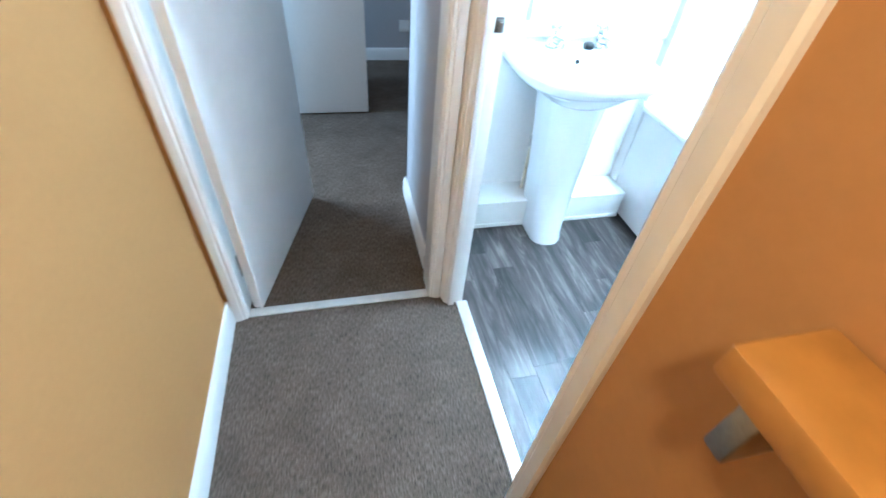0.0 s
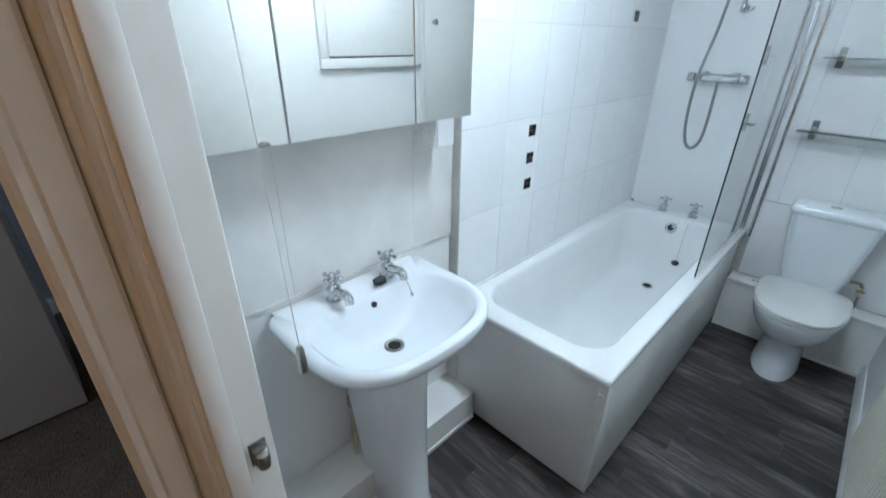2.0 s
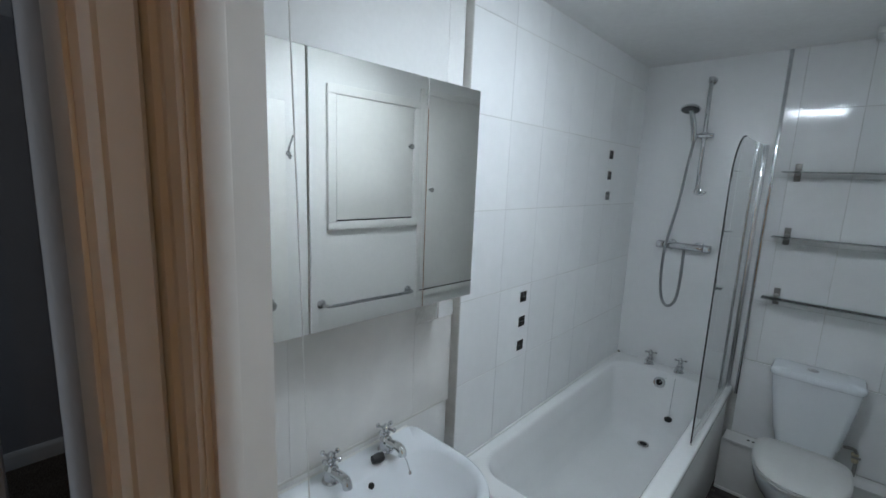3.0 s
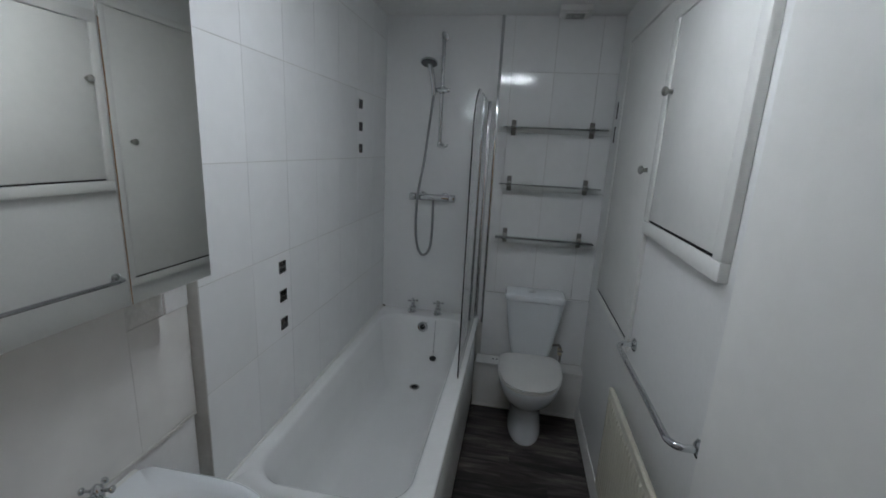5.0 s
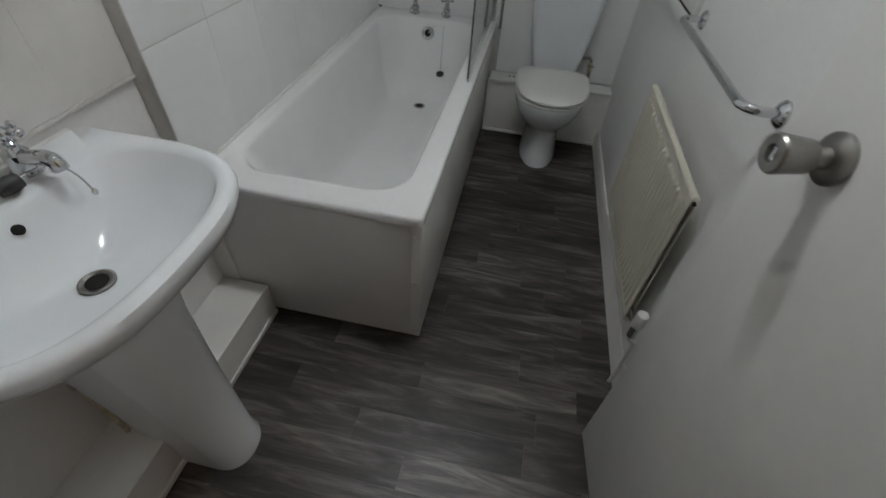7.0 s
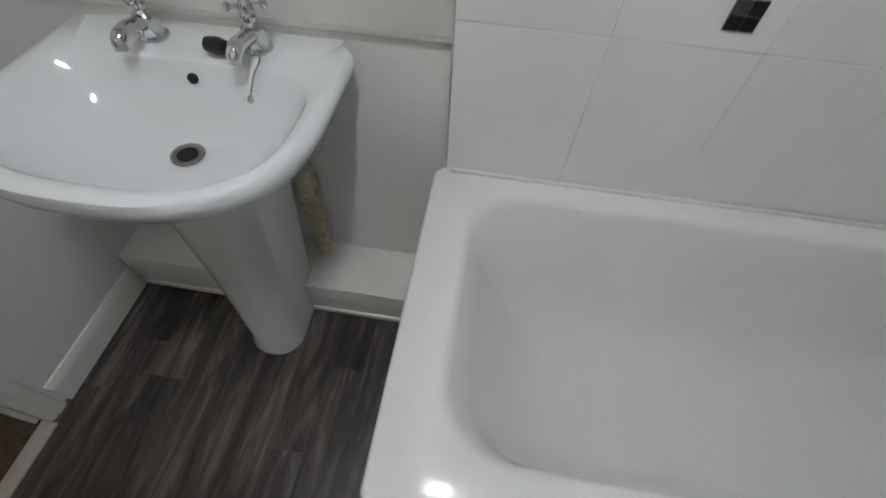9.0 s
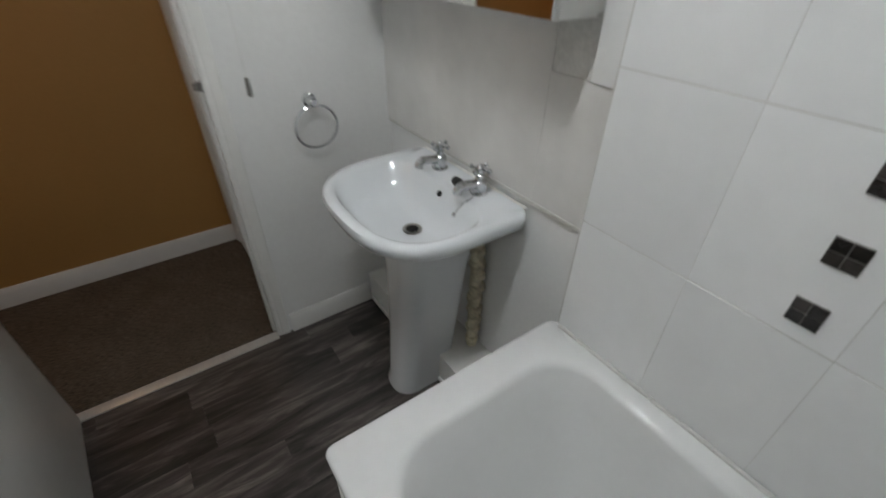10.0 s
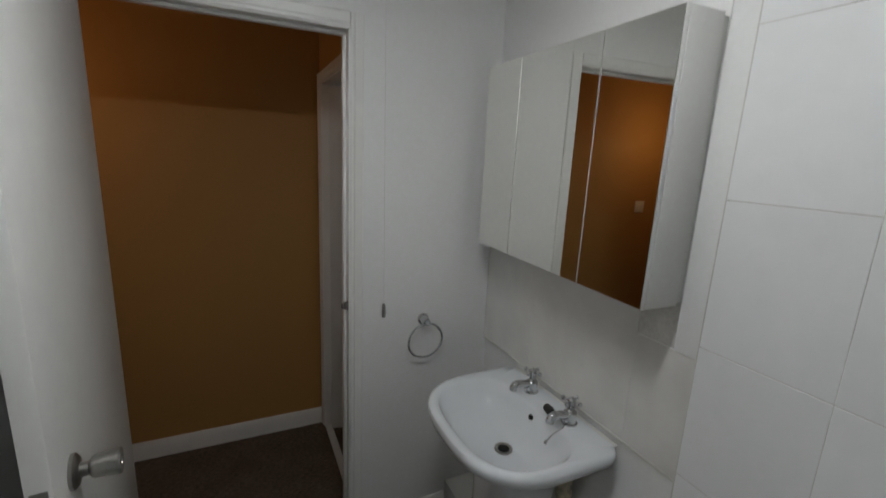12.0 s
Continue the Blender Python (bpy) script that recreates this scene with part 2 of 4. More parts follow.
def loft(rings, cap0=True, cap1=True, bm=None):
    bm = bm or bmesh.new()
    rows = [[bm.verts.new(p) for p in r] for r in rings]
    n = len(rows[0])
    for a, b in zip(rows, rows[1:]):
        for i in range(n):
            j = (i + 1) % n
            bm.faces.new((a[i], a[j], b[j], b[i]))
    if cap0:
        bm.faces.new(rows[0][::-1])
    if cap1:
        bm.faces.new(rows[-1])
    return bm


def rrect(x0, x1, y0, y1, z, r, n=8, rb=None):
    """Rounded rectangle; r: corner radius at x1, rb: at x0."""
    rb = r if rb is None else rb
    pts = []
    for cx, cy, a0, q in ((x1 - r, y1 - r, 0, r), (x0 + rb, y1 - rb, 90, rb), (x0 + rb, y0 + rb, 180, rb), (x1 - r, y0 + r, 270, r)):
        for i in range(n):
            a = radians(a0 + 90 * i / (n - 1))
            pts.append((cx + q * math.cos(a), cy + q * math.sin(a), z))
    return pts


def rod(a, b, r, r2=None, n=20, bm=None, bevel=0.0):
    a, b = Vector(a), Vector(b)
    r2 = r if r2 is None else r2
    q = (b - a).to_track_quat("Z", "Y").to_matrix()
    length = (b - a).length
    prof = [(0, r), (length, r2)]
    if bevel:
        prof = [(0, r - bevel), (bevel * 0.3, r - bevel * 0.3), (bevel, r), (length - bevel, r2), (length - bevel * 0.3, r2 - bevel * 0.3), (length, r2 - bevel)]
    rings = [[a + q @ Vector((rad * math.cos(2 * math.pi * i / n), rad * math.sin(2 * math.pi * i / n), h)) for i in range(n)] for h, rad in prof]
    return loft(rings, bm=bm)


def lathe(base, axis, prof, n=24, bm=None):
    """prof: (height along axis, radius)."""
    base, axis = Vector(base), Vector(axis)
    q = axis.to_track_quat("Z", "Y").to_matrix()
    rings = [[base + q @ Vector((rad * math.cos(2 * math.pi * i / n), rad * math.sin(2 * math.pi * i / n), h)) for i in range(n)] for h, rad in prof]
    return loft(rings, bm=bm)


def spline(pts, steps=8):
    pts = [Vector(p) for p in pts]
    out = []
    for i in range(len(pts) - 1):
        p0, p1, p2, p3 = pts[max(i - 1, 0)], pts[i], pts[i + 1], pts[min(i + 2, len(pts) - 1)]
        for k in range(steps):
            t = k / steps
            out.append(0.5 * (2 * p1 + (p2 - p0) * t + (2 * p0 - 5 * p1 + 4 * p2 - p3) * t * t + (3 * p1 - p0 - 3 * p2 + p3) * t ** 3))
    return out + [pts[-1]]


def tube(pts, r, n=12, bm=None, closed=False):
    pts = [Vector(p) for p in pts]
    rings, up = [], Vector((0.31, 0.52, 0.79))
    for i, p in enumerate(pts):
        a = pts[i - 1] if (i or closed) else pts[0]
        b = pts[(i + 1) % len(pts)] if (i < len(pts) - 1 or closed) else pts[-1]
        d = (b - a).normalized()
        u = (up - d * up.dot(d)).normalized()
        up = u
        v = d.cross(u)
        rings.append([p + r * (math.cos(2 * math.pi * k / n) * u + math.sin(2 * math.pi * k / n) * v) for k in range(n)])
    if closed:
        rings.append(rings[0])
        return loft(rings, False, False, bm)
    return loft(rings, bm=bm)


def prism(section, axis, a, b):
    """Extrude a closed 2D section along x, y or z from a to b."""
    place = {"x": lambda u, v, w: (w, u, v), "y": lambda u, v, w: (u, w, v), "z": lambda u, v, w: (u, v, w)}[axis]
    return loft([[place(u, v, w) for u, v in section] for w in (a, b)])


# ---- plan ----
YD, YH = -2.690, -2.755         # door wall: bathroom face, hall face
XR = 1.370                      # right wall
YB = 0.03                      # back wall
H = 2.44                       # ceiling
XS = -0.052                     # wall behind the basin
D0, D1, DTOP = 0.585, 1.348, 2.078   # bathroom doorway
HALL_Y = -3.60
BED_X = 0.53                   # hall face of the bedroom wall
B0, B1 = -3.535, -2.825        # bedroom doorway
HALL_END = 3.3

# ---- setting: bathroom ----
def wall(name, boxes, material, label):
    bm = bmesh.new()
    for b in boxes:
        box(*b, bm=bm)
    return solid(name, bm, material, label, "wall", kind="structure", smooth=False)

wall("wall_west", [(-0.20, -0.010, -1.69, YB, 0, H), (-0.20, XS, YD, -1.69, 0, H)], GROUT, "bathroom wall behind bath and basin")
wall("wall_basin_lower", [(XS, XS + 0.003, YD, -1.69, 0, 0.865)], PAINT, "painted white lower wall under the splash tiles")
wall("wall_north", [(-0.20, XR + 0.12, YB, YB + 0.12, 0, H)], GROUT, "bathroom end wall behind shower and toilet")
wall("wall_east", [(XR, XR + 0.12, YD, YB, 0, H)], PAINT, "white painted bathroom wall with boxed cupboards")
wall("wall_south", [(-0.20, D0 - 0.02, YH, YD, 0, H), (D1 + 0.02, XR + 0.12, YH, YD, 0, H), (D0 - 0.02, D1 + 0.02, YH, YD, DTOP + 0.02, H)], PAINT, "white painted bathroom wall with the doorway")
solid("ceiling", box(-0.20, XR + 0.12, YH, YB + 0.12, H, H + 0.1), CEILING, "off-white textured bathroom ceiling", "ceiling", kind="structure", smooth=False)
floor_bath = solid("floor", box(-0.20, XR + 0.12, -2.705, YB + 0.1, -0.05, -0.003), SUBFLOOR, "dark grey wood-effect vinyl plank floor", "floor", kind="structure", smooth=False)

# shower panel behind the taps, and its corner trim
solid("wall_panel_shower", box(0.0, 0.688, YB - 0.008, YB, 0.56, H, 0.002), SHOWER, "glossy white shower wall panel", "wall panel", kind="structure")
solid("trim_shower", box(0.688, 0.704, YB - 0.016, YB, 0.55, H, 0.003), CHROME, "slim chrome edge strip on shower wall panel", "trim", kind="structure")
# backing board behind the cabinet
_bd = thing("wall_panel_basin", "white painted backing board with side strip above basin", "wall panel", kind="structure")
part("board", box(XS, -0.034, YD, -1.772, 1.345, H, 0.002), PAINT, _bd)
part("side_strip", box(XS, -0.033, -1.7715, -1.6915, 1.215, H, 0.003), PAINT, _bd)
solid("trim_tile_edge", box(XS + 0.002, -0.001, -1.6913, -1.6885, 0.593, H, 0.0008), BATTEN, "grey tile edge strip beside the bath", "trim", kind="structure")

# pipe boxing under the basin
_kb = thing("pipe_boxing", "low white pipe boxing along wall under basin", "pipe boxing", kind="structure")
part("top_board", box(XS + 0.004, 0.123, YD, -1.694, 0.137, 0.152, 0.002), GLOSS, _kb)
part("front_board", box(0.108, 0.121, YD, -1.694, 0.022, 0.137, 0.001), GLOSS, _kb)
part("bead", box(0.108, 0.128, YD, -1.694, 0.0, 0.022, 0.004), GLOSS, _kb, "white sealant bead")

# skirtings
def skirting(name, along, lo, hi, face, sign, height=0.095, t=0.016, material=GLOSS, label="white gloss skirting board"):
    sec = [(face, 0), (face + sign * t, 0), (face + sign * t, height - 0.025), (face + sign * t * 0.75, height - 0.012), (face + sign * t * 0.4, height), (face, height)]
    return solid(name, prism(sec, along, lo, hi), material, label, "skirting", kind="structure", angle=20)

skirting("baseboard_east", "y", -1.95, -0.085, XR, -1)
skirting("baseboard_south", "x", 0.128, D0 - 0.065, YD, 1)

# boxing and panel behind the toilet
_tb = thing("toilet_boxing", "low white boxing with ledge behind toilet", "pipe boxing", kind="structure")
part("front_board", box(0.675, XR, -0.095, -0.080, 0.0, 0.310, 0.001), GLOSS, _tb)
part("ledge", box(0.682, XR - .002, -0.112, YB - 0.023, 0.310, 0.325, 0.003), GLOSS, _tb)
for xx in (.795, .818):
    part("screw_hole", lathe((xx, -.045, .325), (0, 0, 1), [(0, .007), (.001, .006)], 12), DARK, _tb)
part("bead", box(0.675, XR, -0.104, -0.094, 0.0, 0.016, 0.003), GLOSS, _tb)
solid("wall_panel_toilet", box(0.704, 1.375, YB - 0.022, YB, 0.326, 0.770, 0.003), TILE, "plain white low wall panel behind cistern", "wall panel", kind="structure")

# door lining, stops, architraves
_dl = thing("door_frame", "white gloss wooden door lining and architrave", "door frame", kind="structure")
part("jamb", box(D0 - 0.02, D0, YH - 0.002, YD + 0.002, 0, DTOP + 0.02, 0.001), GLOSS, _dl)
part("jamb", box(D1, D1 + 0.02, YH - 0.002, YD + 0.0023, 0, DTOP + 0.02, 0.001), GLOSS, _dl)
part("head", box(D0, D1, YH - 0.002, YD + 0.002, DTOP, DTOP + 0.02, 0.001), GLOSS, _dl)
part("door_stop", box(D0, D0 + 0.012, YH + 0.004, YD - 0.036, 0, DTOP - 0.012, 0.002), GLOSS, _dl)
part("door_stop", box(D0, D1, YH + 0.004, YD - 0.036, DTOP - 0.012, DTOP, 0.002), GLOSS, _dl)

def architrave(parent, lo, hi, top, face, sign, w=0.065, t=0.016, along="x", skip=()):
    """Moulded architrave round an opening, on the wall face at `face`, out along sign."""
    def piece(u0, u1, z0, z1, flip):
        # section across the width: thin at the opening, thick outside
        steps = [(0.0, 0.35), (0.12, 0.62), (0.3, 0.62), (0.38, 0.85), (0.75, 1.0), (0.9, 1.0), (1.0, 0.7)]
        bm = bmesh.new()
        if u1 is None:
            raise ValueError
        upright = (z1 - z0) > (u1 - u0)
        sec = []
        for f, h in steps:
            sec.append((f, h))
        width = (u1 - u0) if upright else (z1 - z0)
        ring0, ring1 = [], []
        prof = [(0.0, 0.0)] + sec + [(1.0, 0.0)]
        for f, h in prof:
            g = 1 - f if flip else f
            d = face + sign * t * h
            if upright:
                p0, p1 = (u0 + g * width, d, z0), (u0 + g * width, d, z1)
            else:
                p0, p1 = (u0, d, z0 + g * width), (u1, d, z0 + g * width)
            if along == "y":
                p0, p1 = (p0[1], p0[0], p0[2]), (p1[1], p1[0], p1[2])
            ring0.append(p0)
            ring1.append(p1)
        return loft([ring0, ring1], bm=bm)
    if "lo" not in skip:
        part("architrave", piece(lo - w, lo, 0, top + w, True), GLOSS, parent, angle=15)
    if "hi" not in skip:
        part("architrave", piece(hi, hi + w, 0, top + w, False), GLOSS, parent, angle=15)
    part("architrave", piece(lo, hi, top, top + w, False), GLOSS, parent, angle=15)

architrave(_dl, D0 - 0.004, D1 + 0.004, DTOP + 0.004, YD, 1, w=0.050, t=0.010)
architrave(_dl, D0 - 0.004, D1 + 0.004, DTOP + 0.004, YH, -1, w=0.066, t=0.02)
solid("threshold_strip_bathroom", box(D0, D1, -2.714, -2.668, -0.002, 0.008, 0.003), ALU, "pale metal threshold strip in bathroom doorway", "threshold strip", kind="structure")

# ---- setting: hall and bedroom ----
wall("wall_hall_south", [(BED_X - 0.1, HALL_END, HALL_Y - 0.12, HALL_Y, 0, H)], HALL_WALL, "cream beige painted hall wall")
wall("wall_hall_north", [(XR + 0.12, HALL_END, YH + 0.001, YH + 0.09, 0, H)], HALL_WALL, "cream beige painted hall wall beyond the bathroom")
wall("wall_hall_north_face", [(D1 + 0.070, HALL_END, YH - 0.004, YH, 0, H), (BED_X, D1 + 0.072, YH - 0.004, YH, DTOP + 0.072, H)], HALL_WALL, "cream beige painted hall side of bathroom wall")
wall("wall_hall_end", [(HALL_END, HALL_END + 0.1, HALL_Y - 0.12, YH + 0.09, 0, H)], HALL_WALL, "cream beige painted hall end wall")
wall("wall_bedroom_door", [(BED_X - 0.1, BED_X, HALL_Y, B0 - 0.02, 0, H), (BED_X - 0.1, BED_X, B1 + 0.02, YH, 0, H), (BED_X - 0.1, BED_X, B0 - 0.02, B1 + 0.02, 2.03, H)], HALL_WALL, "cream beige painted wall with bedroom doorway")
wall("wall_bedroom_north", [(-2.3, -0.20, -1.70, -1.60, 0, H), (-0.22, -0.20, -2.80, -1.70, 0, H), (-0.22, BED_X - 0.1, -2.80, YH, 0, H)], GREY_WALL, "pale grey painted bedroom wall")
wall("wall_bedroom_west", [(-2.34, -2.24, -5.3, -1.60, 0, H)], GREY_WALL, "pale grey painted bedroom far wall")
wall("wall_bedroom_south", [(-2.3, -1.95, -5.3, -5.2, 0, H), (-0.65, BED_X, -5.3, -5.2, 0, H), (-1.95, -0.65, -5.3, -5.2, 0, 0.9), (-1.95, -0.65, -5.3, -5.2, 2.1, H)], GREY_WALL, "pale grey painted bedroom wall with window opening")
wall("wall_bedroom_east", [(BED_X - 0.1, BED_X, -5.2, HALL_Y - 0.12, 0, H)], GREY_WALL, "pale grey painted bedroom wall")
solid("ceiling_hall", box(BED_X - 0.1, HALL_END, HALL_Y - 0.12, YH, H + 0.001, H + 0.1), CEILING, "white hall ceiling", "ceiling", kind="structure", smooth=False)
solid("ceiling_bedroom", box(-2.3, -0.20, -5.3, -1.60, H + 0.002, H + 0.1), CEILING, "white bedroom ceiling", "ceiling", kind="structure", smooth=False)
solid("floor_hall", box(BED_X - 0.03, HALL_END, HALL_Y - 0.12, -2.706, -0.05, 0.0), CARPET, "grey-brown short pile hall carpet", "carpet", kind="structure", smooth=False)
solid("ceiling_bedroom_lobby", box(-0.20, BED_X - 0.1, -5.3, YH, H + 0.002, H + 0.1), CEILING, "white bedroom ceiling by the door", "ceiling", kind="structure", smooth=False)
solid("floor_bedroom_recess", box(-2.3, -0.20, YH, -1.60, -0.05, -0.001), CARPET, "grey-brown short pile carpet in bedroom recess", "carpet", kind="structure", smooth=False)
solid("floor_bedroom", box(-2.3, BED_X - 0.03, -5.3, YH, -0.05, -0.001), CARPET, "grey-brown short pile bedroom carpet", "carpet", kind="structure", smooth=False)
solid("ground", box(-30, 30, -60, 30, -0.4, -0.3), HALL_WALL, "plain ground outside the house", "ground", kind="structure", smooth=False)
skirting("baseboard_hall_south", "x", BED_X, HALL_END, HALL_Y, 1, 0.10)
skirting("baseboard_hall_north", "x", D1 + 0.075, HALL_END, YH - 0.004, -1, 0.10)
skirting("baseboard_bedroom_west", "y", -5.2, -1.70, -2.24, 1, 0.10)
skirting("baseboard_bedroom_north", "x", -0.23, BED_X - 0.16, -2.80, -1, 0.10)
skirting("baseboard_bedroom_recess", "y", -2.80, -1.70, -0.22, -1, 0.10)
_bl = thing("door_frame_bedroom", "white gloss wooden bedroom door lining and architrave", "door frame", kind="structure")
part("jamb", box(BED_X - 0.102, BED_X + 0.002, B1, B1 + 0.02, 0, 2.03, 0.001), GLOSS, _bl)
part("jamb", box(BED_X - 0.102, BED_X + 0.002, B0 - 0.02, B0, 0, 2.03, 0.001), GLOSS, _bl)
part("head", box(BED_X - 0.102, BED_X + 0.002, B0, B1, 2.01, 2.03, 0.001), GLOSS, _bl)
architrave(_bl, B0 - 0.004, B1 + 0.004, 2.016, BED_X, 1, w=0.046, t=0.018, along="y")
solid("threshold_strip_bedroom", box(BED_X - 0.035, BED_X + 0.005, B0, B1, -0.002, 0.007, 0.003), ALU, "pale metal threshold strip in bedroom doorway", "threshold strip", kind="structure")

# ---- things: bathroom ----
# bath
def make_bath():
    t = thing("bath", "white enamelled bath with panelled side, empty", "bathtub")
    x0, x1, y0, y1, z = 0.001, 0.680, -1.715, YB - 0.009, 0.592
    rings = [rrect(x0 + .02, x1 - .02, y0 + .02, y1 - .004, z - .034, .03, 10), rrect(x0, x1 - .001, y0 + .001, y1, z - .030, .022, 10), rrect(x0, x1, y0, y1, z - .010, .022, 10),
             rrect(x0, x1 - .003, y0 + .003, y1, z - .003, .021, 10), rrect(x0, x1 - .008, y0 + .008, y1, z, .02, 10),
             rrect(.048, .612, -1.630, -.085, z, .12, 10), rrect(.058, .602, -1.620, -.095, z - .003, .12, 10), rrect(.066, .594, -1.610, -.101, z - .014, .12, 10),
             rrect(.078, .580, -1.575, -.112, z - .10, .125, 10), rrect(.098, .562, -1.50, -.135, z - .25, .13, 10), rrect(.118, .545, -1.43, -.160, z - .335, .13, 10),
             rrect(.145, .520, -1.37, -.195, z - .378, .12, 10), rrect(.185, .480, -1.30, -.245, z - .393, .10, 10), rrect(.25, .42, -1.1, -.40, z - .396, .08, 10)]
    part("tub", loft(rings, False, True), BATH, t, angle=60)
    part("side_panel", box(.653, .670, -1.6725, YB - .1, .022, .557, .002), PANEL, t, "smooth white plastic side panel")
    part("filler_strip", box(XS + .004, .014, -1.6945, -1.6890, .153, .590, .001), PANEL, t, "white filler strip against the wall")
    part("end_panel", box(.012, .670, -1.688, -1.674, .018, .557, .002), PANEL, t, "smooth white plastic end panel")
    part("corner_trim", box(.640, .6722, -1.6905, -1.660, .06, .556, .0015), PANEL, t, "white corner trim strip")
    for zz in (.50, .30):
        part("screw_cap", lathe((.652, -1.6905, zz), (0, -1, 0), [(0, .009), (.003, .008), (.005, .004)], 14), PLASTIC, t)
    # Near-black block stands in for the shade under the bath panels.
    part("plinth", box(.03, .615, -1.64, YB - .12, 0, .06), DARK, t, "near-black block painting the shade below panels")
    part("waste", lathe((.324, -.311, .1985), (0, 0, 1), [(0, .032), (.003, .031), (.004, .026), (.001, .02), (-.004, .018)], 24), STEEL, t, "steel waste ring")
    part("waste_hole", lathe((.324, -.311, .2005), (0, 0, 1), [(0, .021), (.0012, .020)], 20), DARK, t)
    part("overflow", lathe((.320, -.113, .525), (0, -1, .25), [(-.012, .034), (.004, .034), (.007, .030), (.005, .022)], 24), CHROME, t, "chrome overflow cover")
    part("overflow_hole", lathe((.320, -.119, .5265), (0, -1, .25), [(0, .018), (.0008, .017)], 20), DARK, t)
    part("sealant", box(.002, .012, -1.68, YB - .02, .591, .599, .003), PLASTIC, t, "white sealant bead")
    part("corner_stain", box(.003, .022, YB - .024, YB - .010, .5915, .6005, .003), SEALANT_DARK, t, "brown stained sealant spot")
    ch = spline([(.325, -.124, .53), (.36, -.10, .565), (.395, -.075, .572), (.402, -.098, .575), (.405, -.125, .50), (.406, -.155, .348)], 6)
    part("plug_chain", tube(ch, .0018, 6), CHROME, t, "thin chrome plug chain")
    part("plug", lathe((.406, -.160, .322), (0, -.2, 1), [(0, .016), (.004, .021), (.014, .022), (.020, .012), (.026, .005)], 18), RUBBER, t, "black rubber plug")
    return t
make_bath()


def cross_tap(name, x, y, z, label, lead=(1, 0), scale=1.0, group=""):
    """Pillar tap with a four-armed cross head; lead: the way its spout points."""
    t = thing(name, label, "tap", group)
    s = scale
    dx, dy = lead
    part("body", lathe((x, y, z), (0, 0, 1), [(0, .027 * s), (.004, .027 * s), (.008, .021 * s), (.020, .019 * s), (.030, .022 * s), (.040, .021 * s), (.047, .014 * s), (.052, .012 * s), (.060, .014 * s), (.064, .010 * s)], 20), CHROME, t)
    pts = spline([(x, y, z + .030), (x + dx * .035 * s, y + dy * .035 * s, z + .036), (x + dx * .062 * s, y + dy * .062 * s, z + .040), (x + dx * .078 * s, y + dy * .078 * s, z + .034), (x + dx * .082 * s, y + dy * .082 * s, z + .020)], 5)
    part("spout", tube(pts, .0140 * s, 14), CHROME, t)
    head = part("cross_head", lathe((x, y, z + .062), (0, 0, 1), [(0, .010 * s), (.006, .013 * s), (.018, .013 * s), (.024, .009 * s), (.030, .004 * s)], 16), CHROME, t)
    for a in (20, 110, 200, 290):
        cx, cy = math.cos(radians(a)), math.sin(radians(a))
        bm = rod((x, y, z + .075), (x + cx * .026 * s, y + cy * .026 * s, z + .077), .0045 * s, .0035 * s, 10)
        lathe((x + cx * .024 * s, y + cy * .024 * s, z + .077), (cx, cy, .05), [(0, .003), (.002, .0065 * s), (.006, .0085 * s), (.010, .0065 * s), (.013, .002)], 12, bm)
        part("arm", bm, CHROME, head)
    return t

for xx in (.229, .403):
    cross_tap("bath_tap", xx, -.030, .592, "chrome cross-head pillar tap on bath rim", (0, -1), .95, "bath taps")

